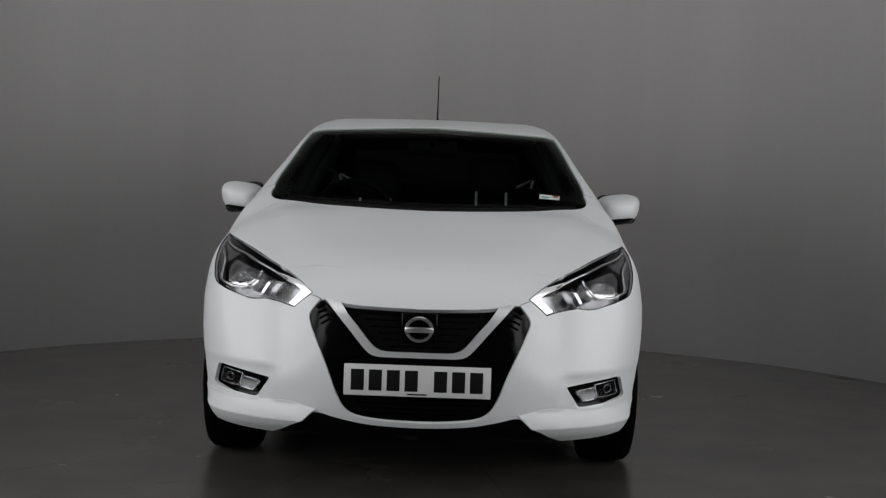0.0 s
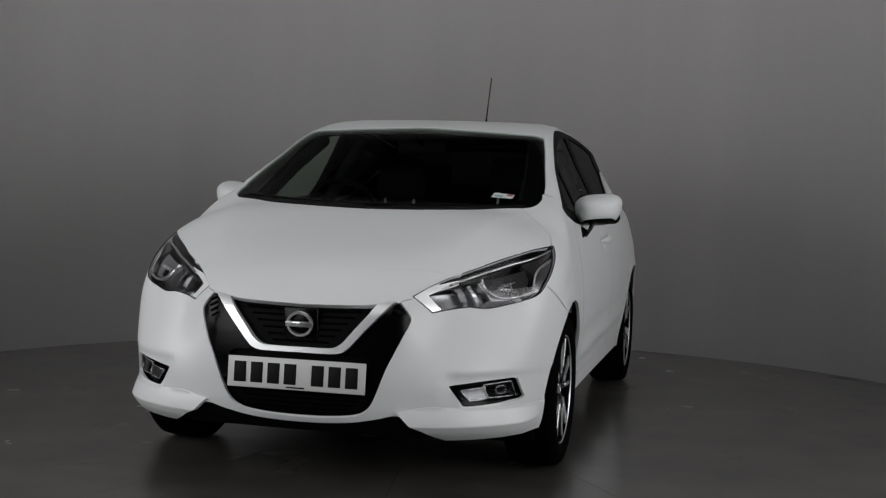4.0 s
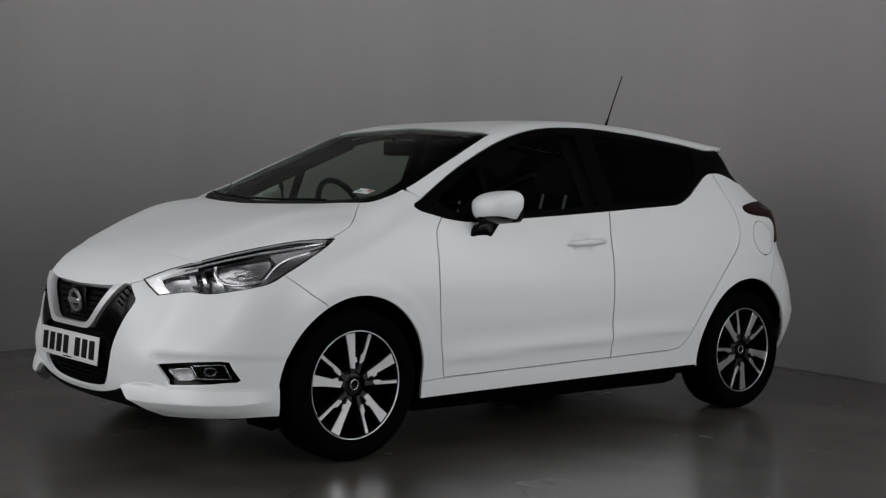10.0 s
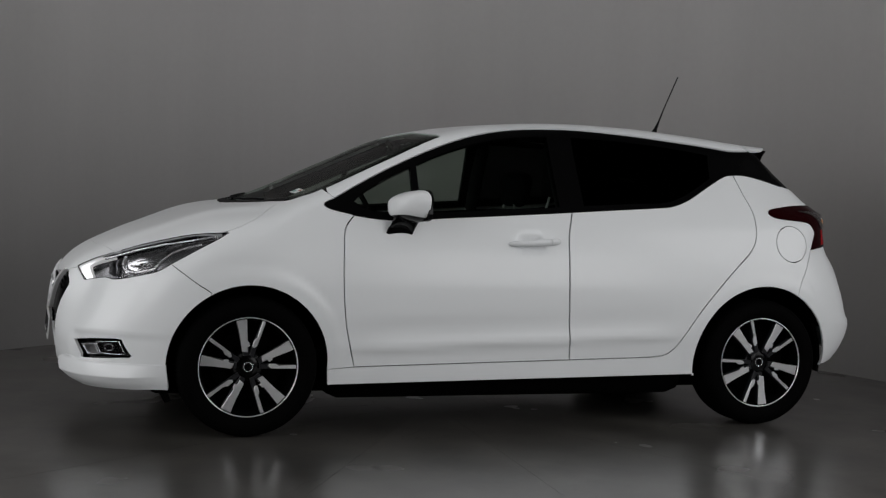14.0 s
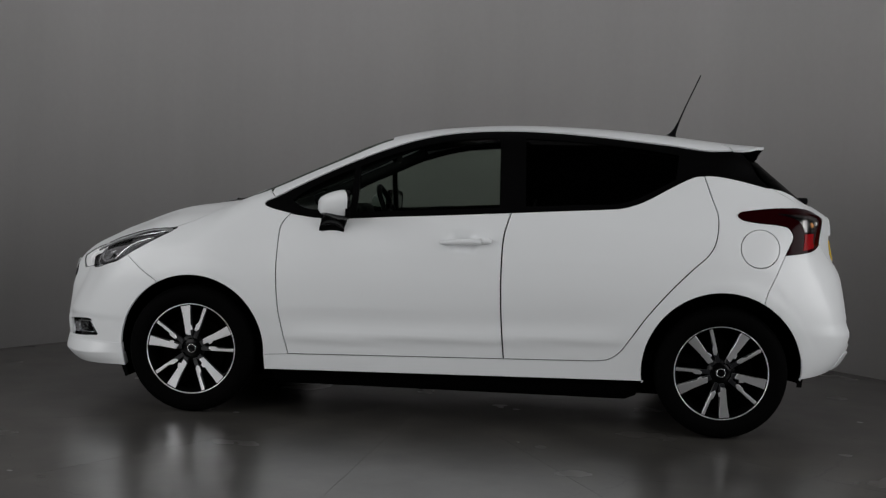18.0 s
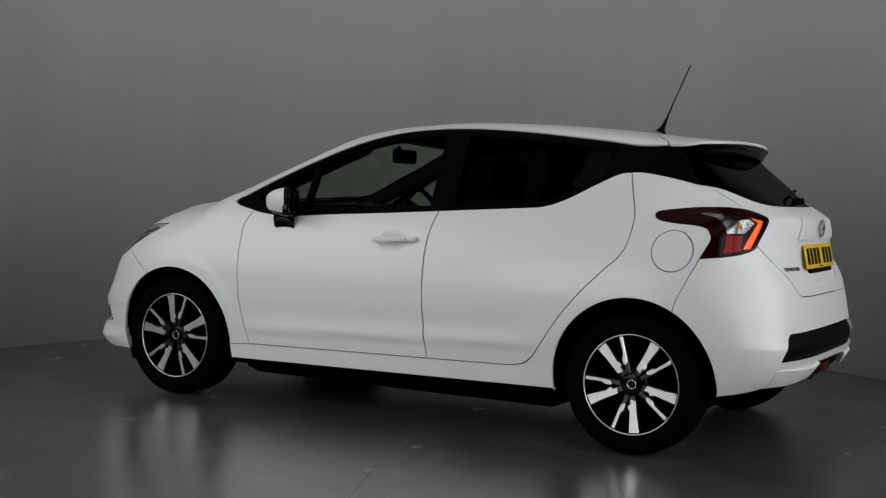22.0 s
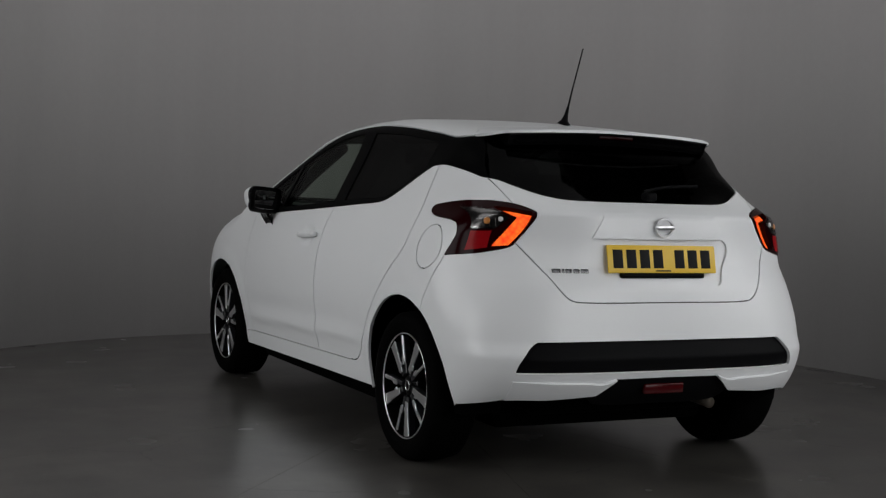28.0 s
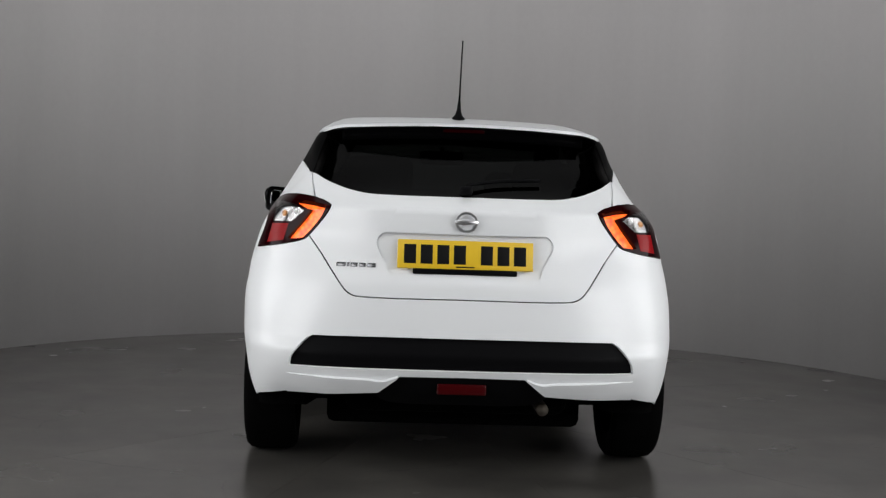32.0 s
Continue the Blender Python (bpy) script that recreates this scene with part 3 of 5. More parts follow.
L_gate_side = on_skin("rear", [(.612, 1.174), (.606, 1.140), (.598, 1.108), (.590, 1.075)])
L_gate_low = on_skin("rear", [(.606, .925), (.56, .868), (.513, .804), (.452, .724), (.425, .709), (.38, .704), (0, .703)])
L_glass_low = on_skin("rear", [(.606, 1.174), (.585, 1.167), (.557, 1.151), (.517, 1.134), (.473, 1.118), (.42, 1.105), (.37, 1.098), (.25, 1.095), (0, 1.095)])

# bonnet, wings, doors, sills, rear quarters
L_nose = on_skin("top", [(1.80, .527), (1.822, .48), (1.873, .31), (1.885, .15), (1.89, 0)])
cut = int(np.argmin(np.abs(L_hl_top[:, 0] - 1.80)))
half = np.vstack([L_cowl[::-1], L_bon_side[::-1], L_hl_top[:cut], L_nose])
bonnet = part("bonnet", panel("bonnet", loop(half, other_side(half)), "top", gap=.0008, grid=.026), PAINT, car, "white painted bonnet with two raised edges")
half = np.vstack([L_nose[::-1], L_hl_top[cut + 1:], L_bon_in, L_bon_lead])
part("nose_panel", panel("nose_panel", loop(half, other_side(half)), "top", gap=.0004, grid=.022), PAINT, car, "white nose panel ahead of the bonnet")
wing = loop(on_skin("side", arch(AX, 183, 61)), L_bump_line[::-1], L_hl_back[np.argmin(np.abs(L_hl_back[:, 0] - 1.60)):], L_bon_side, L_screen_low, on_skin("top", [(1.042, .673), (.983, .682), (.925, .675)]),
            L_seam[::-1], L_dlo_tip, L_door_front, L_sill1[::-1])
both("front_wing", panel("front_wing", wing, "tube", grid=.018, flange=.012, gap=.0015), PAINT, car, "white front wing")
door = loop(L_dlo_door1, L_split, L_sill2[::-1], L_door_front[::-1])
front_doors = both("front_door", panel("front_door", door, "side", grid=.026, gap=.0038), PAINT, car, "white front door")
door = loop(L_dlo_door2, L_rear_edge, L_sill3[::-1], L_split[::-1])
both("rear_door", panel("rear_door", door, "side", grid=.026, gap=.0038), PAINT, car, "white rear door with hidden handle")
quarter = loop(on_skin("side", arch(-AX, -10, 119, .369)), L_rbump[::-1], L_tail_low, L_tail_top, on_skin("rear", [(.66, 1.085), (.63, 1.083), (.590, 1.076)]), L_gate_side[::-1], L_trim_low[::-1],
               L_rear_edge, L_sill3[::-1], L_sill2[::-1], L_sill1[::-1], on_skin("side", [(.911, .294), (.905, .222)]), on_skin("side", [(.905, .222), (-.905, .252)]))
flap_ring = np.array([(-1.418 + .0895 * math.cos(a), .892 + .0885 * math.sin(a)) for a in np.linspace(0, 2 * math.pi, 48, endpoint=False)])
flap = meet(np.stack([flap_ring[:, 0], 0 * flap_ring[:, 0], flap_ring[:, 1]], 1), np.tile((0., 1., 0.), (48, 1)), .2, 1.1)
quarter_left = part("rear_quarter", panel("rear_quarter", quarter, "tube", holes=[flap], grid=.020, flange=.012, gap=.0015), PAINT, car, "white rear quarter with round fuel flap")
part("fuel_flap", panel("fuel_flap", flap, "side", grid=.03), PAINT, quarter_left, "round white fuel flap")
part("rear_quarter", flipped(panel("rear_quarter", quarter, "tube", grid=.020, flange=.012, gap=.0015)), PAINT, car, "white rear quarter")

# roof with the front pillars, and the rear spoiler
half = np.vstack([L_header[::-1], L_screen_side[::-1][:-10], on_skin("side", [(.91, 1.075), (.885, 1.052)]), L_dlo_top[::-1], on_skin("top", [(-1.285, .56), (-1.25, .53), (-1.225, .48), (-1.210, .40), (-1.200, .2), (-1.198, 0)])])
part("roof", panel("roof", loop(half, other_side(half)), "tube", grid=.035), PAINT, car, "white roof with front pillars")

# front bumper
L_grille = on_skin("front", [(.352, .695), (.383, .658), (.397, .634), (.395, .618), (.369, .555), (.323, .454), (.287, .361), (.262, .312), (.235, .288), (.19, .274), (.1, .265), (0, .262)])
lower = on_skin("front", [(.80, .210), (.70, .216), (.55, .222), (.475, .236), (.405, .268), (.36, .284), (.29, .268), (.2, .250), (.1, .241), (0, .238)])
fog = loop(on_skin("front", [(.539, .398), (.64, .412), (.735, .421)]), on_skin("front", [(.752, .418), (.772, .35)]), on_skin("front", [(.765, .342), (.68, .333), (.60, .327)]), on_skin("front", [(.585, .328), (.539, .398)]))
half = np.vstack([L_grille[::-1], L_bon_in[::-1], L_hl_low, L_hl_back[:np.argmin(np.abs(L_hl_back[:, 0] - 1.60))], L_bump_line, on_skin("side", arch(AX, 61, -17)), lower])
front_bumper = part("front_bumper", panel("front_bumper", loop(half[:-1], other_side(half)[1:-1]), "front", holes=[fog, other_side(fog)], grid=.024, flange=.012, gap=.0018), PAINT, car, "white front bumper around the black grille")
swell = lambda p: step(p[:, 0], 1.60, 1.80)
lip_end = on_skin("front", [(.361, .304), (.405, .268)])
lip_crease = np.vstack([on_skin("front", [(.405, .268), (.60, .266), (.72, .266), (.785, .268)]), on_skin("side", [(1.66, .268), (1.608, .268)])])
shelf = loop(np.vstack([on_skin("front", [(.361, .304), (.471, .322), (.60, .318), (.72, .318), (.785, .318)]), on_skin("side", [(1.66, .318), (1.614, .316)])]), lip_crease[::-1], lip_end[::-1])
both("bumper_shelf", panel("bumper_shelf", shelf, "front", lift=lambda p: .002 + .034 * swell(p) * np.clip((.318 - p[:, 2]) / .05, 0, 1), grid=.012, flange=.02, gap=0), PAINT, front_bumper, "white ledge over the lower corner")
lip = loop(lip_crease, on_skin("side", [(1.608, .268), (1.600, .208)]), on_skin("side", [(1.600, .208), (1.66, .211), (1.74, .215)]), on_skin("front", [(.70, .218), (.60, .215), (.517, .213)]), on_skin("front", [(.517, .213), (.47, .238), (.405, .268)]))
both("bumper_corner_lip", panel("bumper_corner_lip", lip, "front", lift=lambda p: .002 + .034 * swell(p) * (1 - .4 * np.clip((.268 - p[:, 2]) / .05, 0, 1)), grid=.012, flange=.03, gap=0), PAINT, front_bumper, "white raised lower corner")

# tailgate and rear bumper
half = np.vstack([L_glass_low[::-1], L_gate_side, on_skin("rear", [(.590, 1.074), (.545, 1.060), (.522, 1.046)]), on_skin("rear", [(.522, 1.046), (.53, 1.025), (.558, .984), (.606, .925)]), L_gate_low])
niche_half = on_skin("rear", [(0, .945), (.31, .948), (.338, .915), (.30, .83), (.27, .775), (0, .772)])
niche = loop(niche_half, other_side(niche_half)[1:-1])
tailgate = part("tailgate", panel("tailgate", loop(half[:-1], other_side(half)[1:-1]), "rear", holes=[niche], grid=.024), PAINT, car, "white tailgate with number plate recess")
part("plate_recess", panel("plate_recess", niche, "rear", lift=-.009, grid=.03, gap=-.006), PAINT, tailgate, "recess behind the number plate")
part("grip_strip", panel("grip_strip", loop(on_skin("rear", [(0, 1.044), (.264, 1.042)]), on_skin("rear", [(.264, 1.042), (.318, .951)]), on_skin("rear", [(.318, .951), (0, .949)]), on_skin("rear", [(0, .949), (-.318, .951)]),
                                        on_skin("rear", [(-.318, .951), (-.264, 1.042)]), on_skin("rear", [(-.264, 1.042), (0, 1.044)])), "rear", lift=lambda p: .0025 + .006 * (1 - step(p[:, 2], .975, 1.04)), grid=.016, gap=0, flange=.008), PAINT, tailgate, "white grip strip above the plate")
L_strip_top = on_skin("rear", [(0, .556), (.3, .556), (.575, .553)])
L_strip_side = on_skin("rear", [(.575, .553), (.60, .537), (.632, .50), (.652, .465), (.658, .436)])
L_strip_low = on_skin("rear", [(.658, .436), (.3, .436), (0, .436)])
strip_half = np.vstack([L_strip_top, L_strip_side, L_strip_low])
strip = loop(strip_half, other_side(strip_half)[1:-1])
val_half = np.vstack([on_skin("rear", [(.80, .29), (.75, .305), (.672, .325)]), on_skin("rear", [(.672, .325), (.32, .350)]), on_skin("rear", [(.32, .350), (.235, .407)]), on_skin("rear", [(.235, .407), (0, .409)])])
half = np.vstack([L_gate_low[::-1], L_tail_in[12:], L_rbump, on_skin("side", arch(-AX, 119, 184, .369)), val_half])
rear_bumper = part("rear_bumper", panel("rear_bumper", loop(half[:-1], other_side(half)[1:-1]), "rear", holes=[strip], grid=.024, flange=.012, gap=.0018), PAINT, car, "white rear bumper with black insert")
part("bumper_insert", panel("bumper_insert", strip, "rear", lift=-.014, gap=-.004, grid=.03), PLASTIC, rear_bumper, "black plastic bumper insert")

# windows and black trim
dlo = loop(L_dlo_door1, L_dlo_door2, on_skin("side", [(-1.165, 1.223), (-1.30, 1.350)]), L_dlo_top, L_dlo_tip)
pane_q = on_skin("side", [(.515, .998), (.515, 1.205)]), on_skin("side", [(.515, 1.205), (.62, 1.158), (.74, 1.09), (.80, 1.045)]), on_skin("side", [(.80, 1.045), (.74, 1.01), (.515, .998)])
pane_f = on_skin("side", [(.485, .998), (.20, 1.016), (-.20, 1.042)]), on_skin("side", [(-.20, 1.042), (-.185, 1.376)]), on_skin("side", [(-.185, 1.376), (-.05, 1.368), (.085, 1.35), (.222, 1.316), (.357, 1.272), (.485, 1.218)]), on_skin("side", [(.485, 1.218), (.485, .998)])
pane_r = on_skin("side", [(-.325, 1.052), (-.6, 1.07), (-.76, 1.08), (-.86, 1.112), (-1.03, 1.205)]), on_skin("side", [(-1.03, 1.205), (-1.045, 1.32)]), on_skin("side", [(-1.045, 1.32), (-.88, 1.343), (-.6, 1.368), (-.31, 1.38)]), on_skin("side", [(-.31, 1.38), (-.325, 1.052)])
panes = [loop(*pane_q), loop(*pane_f), loop(*pane_r)]
frames = both("side_window_frame", panel("side_window_frame", dlo, "side", holes=panes, lift=-.005, gap=.0005, grid=.03, flange=.03), FRAME, car, "gloss black side window surround")
for outline, mat, nm, lab in ((panes[0], GLASS_FRONT, "quarter_light", "small clear front quarter pane"), (panes[1], GLASS_FRONT, "front_window", "green-tinted front door glass"), (panes[2], GLASS_DARK, "rear_window", "dark privacy rear door glass")):
    me = panel(nm, outline, "side", lift=-.009, gap=-.003, grid=.05, flange=0)
    part(nm, me, mat, frames[0], lab)
    part(nm, flipped(me), mat, frames[1], lab)
trim = loop(L_trim_low, on_skin("rear", [(.610, 1.176), (.59, 1.25), (.56, 1.34)]), on_skin("side", [(-1.40, 1.364), (-1.30, 1.350)]), on_skin("side", [(-1.30, 1.350), (-1.165, 1.223)]))
both("rear_pillar_trim", panel("rear_pillar_trim", trim, "rear", lift=-.003, gap=-.002, grid=.025, flange=.02), FRAME, car, "gloss black rear pillar trim")
half = np.vstack([L_glass_low[::-1], on_skin("rear", [(.606, 1.174), (.585, 1.25), (.55, 1.35), (.54, 1.37)]), on_skin("rear", [(.54, 1.37), (0, 1.39)])])
part("rear_screen", panel("rear_screen", loop(half[:-1], other_side(half)[1:-1]), "rear", lift=-.004, gap=0, grid=.05, flange=0), GLASS_DARK, tailgate, "dark privacy tailgate glass")
inner = np.vstack([on_skin("rear", [(0, 1.125), (.3, 1.13), (.45, 1.15), (.52, 1.185)]), on_skin("rear", [(.52, 1.185), (.50, 1.345)]), on_skin("rear", [(.50, 1.345), (0, 1.36)])])
part("rear_screen_border", panel("rear_screen_border", loop(half[:-1], other_side(half)[1:-1]), "rear", holes=[loop(inner[:-1], other_side(inner)[1:-1])], lift=-.010, gap=0, grid=.04, flange=0), BLACK, tailgate, "black printed glass border")
half = np.vstack([L_cowl[::-1], L_screen_low, L_screen_side, L_header])
screen = loop(half[:-1], other_side(half)[1:-1])
inner = np.vstack([on_skin("top", [(1.21, 0), (1.165, .3), (1.06, .54), (1.0, .605)]), on_skin("top", [(1.0, .605), (.65, .565), (.41, .525)]), on_skin("top", [(.41, .525), (.425, .3), (.415, 0)])])
windscreen = part("windscreen", panel("windscreen", screen, "top", lift=-.004, gap=0, grid=.06, flange=0), GLASS_FRONT, car, "raked tinted windscreen")
part("windscreen_border", panel("windscreen_border", screen, "top", holes=[loop(inner[:-1], other_side(inner)[1:-1])], lift=-.010, gap=-.004, grid=.04, flange=0), BLACK, windscreen, "black printed windscreen border")
half = np.vstack([L_cowl[::-1], on_skin("top", [(1.098, .618), (1.060, .632)]), on_skin("top", [(1.060, .632), (1.098, .554), (1.170, .44), (1.222, .25), (1.243, 0)])])
part("scuttle_cover", panel("scuttle_cover", loop(half[:-1], other_side(half)[1:-1]), "top", lift=.002, gap=.001, grid=.03, flange=.006), PLASTIC, windscreen, "black plastic scuttle cover")
# rear spoiler: white lip over a black underside
OPEN[0] = .6
half = np.vstack([on_skin("top", [(-1.201, 0), (-1.203, .2), (-1.213, .40), (-1.228, .48), (-1.253, .53), (-1.288, .56)]), on_skin("side", [(-1.302, 1.350), (-1.36, 1.354), (-1.40, 1.361), (-1.428, 1.371)]), on_skin("top", [(-1.443, .485), (-1.470, .41), (-1.491, .28), (-1.501, .12), (-1.502, 0)])])
lip_line = loop(half[:-1], other_side(half)[1:-1])
part("roof_spoiler", panel("roof_spoiler", lip_line, "tube", grid=.03, flange=.012), PAINT, tailgate, "white roof spoiler lip")
OPEN[0] = 0.0
section = [(-1.35, 1.379), (-1.486, 1.376), (-1.480, 1.368), (-1.472, 1.358), (-1.464, 1.345), (-1.459, 1.330), (-1.452, 1.325), (-1.38, 1.325)]
v, f, n = [], [], len(section)
for i in range(25):
    y = -.495 + .99 * i / 24
    v += [(x + .03 * y * y + .45 * y ** 4, y, z - .074 * y * y) for x, z in section]
    f += [(i * n - n + j, i * n - n + (j + 1) % n, i * n + (j + 1) % n, i * n + j) for j in range(n) if i]
f += [tuple(range(n)), tuple(range(24 * n, 25 * n))[::-1]]
part("spoiler_underside", mesh_of("spoiler_underside", v, f), BLACK, tailgate, "gloss black spoiler underside")
part("high_brake_lamp", box(.014, .17, .016, .004, (-1.472, 0, 1.360)), RED_DARK, tailgate, "dark red high brake lamp")



def at_skin(view, a, b):
    p = on_skin(view, [(a, b), (a + 1e-4, b)], 1)[:1]
    return Vector(p[0]), Vector(normal_at(p)[0])


def facing(p, n, roll=0):
    """A pose at p whose own -y looks along n."""
    return Matrix.Translation(p) @ (-n).to_track_quat("Y", "Z").to_matrix().to_4x4() @ pose(0, 0, 0, 0, roll, 0)


def plate(parent, mat, centre, tilt, back, label):
    """A number plate whose characters are plain bars."""
    m = Matrix.Translation(centre) @ pose(0, 0, 0, 0, 0, 180 if back else 0) @ pose(0, 0, 0, 0, tilt, 0)
    pl = part("number_plate", box(.006, .520, .111, .0025), mat, parent, label)
    pl.matrix_local = m
    for i in range(7):
        y = -.212 + i * .0635 + (.040 if i > 3 else 0)
        bar = part("plate_bar", box(.0016, .046, .074, .0006, (.0036, y * 1.0, 0)), INK, pl)
    part("plate_bar", box(.0012, .07, .005, .0004, (.0034, 0, -.047)), INK, pl)
    return pl


plate(front_bumper, WHITE_PLATE, (2.083, 0, .418), -4, False, "white front number plate with black bars")
plate(tailgate, YELLOW, (-1.842, 0, .872), -12, True, "yellow rear number plate with black bars")
part("plate_holder", box(.02, .40, .022, .005, (-1.848, 0, .808)), PLASTIC, tailgate, "black strip under the plate")


def badge(parent, centre, tilt, back, r, label):
    """A round emblem: a ring crossed by a plain bar."""
    m = Matrix.Translation(centre) @ pose(0, 0, 0, 0, 0, 180 if back else 0) @ pose(0, 0, 0, 0, tilt, 0)
    v, f = lathe([(r * .84, -.004), (r * .87, .005), (r * 1.05, .005), (r * 1.10, -.004)], 48)
    bd = part("emblem", mesh_of("emblem", [(y, x * 1.08, z) for x, y, z in v], [q[::-1] for q in f], False), BRIGHT, parent, label)
    bd.matrix_local = m
    part("emblem_bar", box(.010, r * 2.4, r * .44, .0008, (.002, 0, 0), 1), BRIGHT, bd)


badge(tailgate, (-1.850, 0, .998), 0, True, .037, "chrome ring emblem with plain bar")
for w, y in ((.036, .474), (.008, .446), (.026, .424), (.026, .392), (.032, .357)):
    p, n = at_skin("rear", y, .822)
    o = part("badge_bar", box(w, .004, .017, .0008), LAMP_DARK, tailgate, "small chrome letter-sized bar")
    o.matrix_local = facing(p + n * .002, n)

# grille: dark recess, chrome bow, slats and emblem
grille_edge = np.vstack([L_grille[::-1], L_bon_lead])
grille = part("grille", panel("grille", loop(grille_edge[:-1], other_side(grille_edge)[1:-1]), "front", lift=-.03, gap=-.01, grid=.03, flange=0), PLASTIC, car, "black front grille with chrome bow")
side_black = loop(on_skin("front", [(.345, .688), (.358, .686), (.385, .655), (.40, .630), (.398, .615), (.371, .55), (.323, .454), (.297, .385)]), on_skin("front", [(.297, .385), (.262, .39)]), on_skin("front", [(.262, .39), (.262, .485), (.18, .498)]), on_skin("front", [(.18, .498), (.22, .555), (.345, .688)]))
both("grille_side_cover", panel("grille_side_cover", side_black, "front", lift=-.006, gap=.001, grid=.03, flange=.03), BLACK, grille, "gloss black grille side cover")
for sgn in (1, -1):
    for k in range(4):
        p, n = at_skin("front", .356 - k * .006, .672 - k * .019)
        o = part("cover_slot", box(.036, .004, .007, .0015), DARK, grille)
        o.matrix_local = Matrix.Diagonal((1, sgn, 1, 1)) @ facing(p - n * .005, n, 30) if sgn > 0 else facing(Vector((p.x, -p.y, p.z)) - Vector((n.x, -n.y, n.z)) * .005, Vector((n.x, -n.y, n.z)), -30)
bow_out = on_skin("front", [(.340, .690), (.30, .648), (.24, .582), (.195, .53), (.172, .509), (.145, .5005), (.08, .499), (0, .499)])
bow_in = on_skin("front", [(0, .518), (.09, .518), (.132, .521), (.160, .535), (.206, .588), (.257, .648), (.281, .681)])
half = np.vstack([bow_in, on_skin("front", [(.281, .681), (.31, .687), (.340, .690)]), bow_out])
part("chrome_bow", panel("chrome_bow", loop(half[:-1], other_side(half)[1:-1]), "front", lift=.010, gap=0, grid=.012, flange=.03), BOW, grille, "satin chrome V-shaped grille bow")
for k in range(6):
    z = .535 + k * .023
    w = .10 + (z - .53) * .95
    pts = [(float(nose(z)) - .26 * y * y - .028, y, z) for y in np.linspace(-w, w, 13)]
    v, f = rod(pts, .004, 6)
    part("grille_slat", mesh_of("grille_slat", v, f), DARK, grille)
part("emblem_plate", box(.012, .13, .12, .006, (float(nose(.6)) - .022, 0, .598)), BLACK, grille, "flat black plate behind the emblem")
badge(grille, (float(nose(.598)) - .006, 0, .598), 9, False, .043, "chrome ring emblem with plain bar")
for k in range(4):
    z = .292 + k * .018
    w = .18 + k * .02
    pts = [(float(nose(z)) - .26 * y * y - .026, y, z) for y in np.linspace(-w, w, 11)]
    v, f = rod(pts, .0035, 6)
    part("intake_bar", mesh_of("intake_bar", v, f), DARK, grille)
part("front_splitter", panel("front_splitter", loop(on_skin("front", [(.56, .215), (.46, .262), (.37, .300), (.2, .262), (0, .250), (-.2, .262), (-.37, .300), (-.46, .262), (-.56, .215)]), on_skin("front", [(-.5, .180), (-.3, .190), (0, .192), (.3, .190), (.5, .180)])), "front", lift=-.008, gap=0, grid=.02), PLASTIC, front_bumper, "black lower splitter")


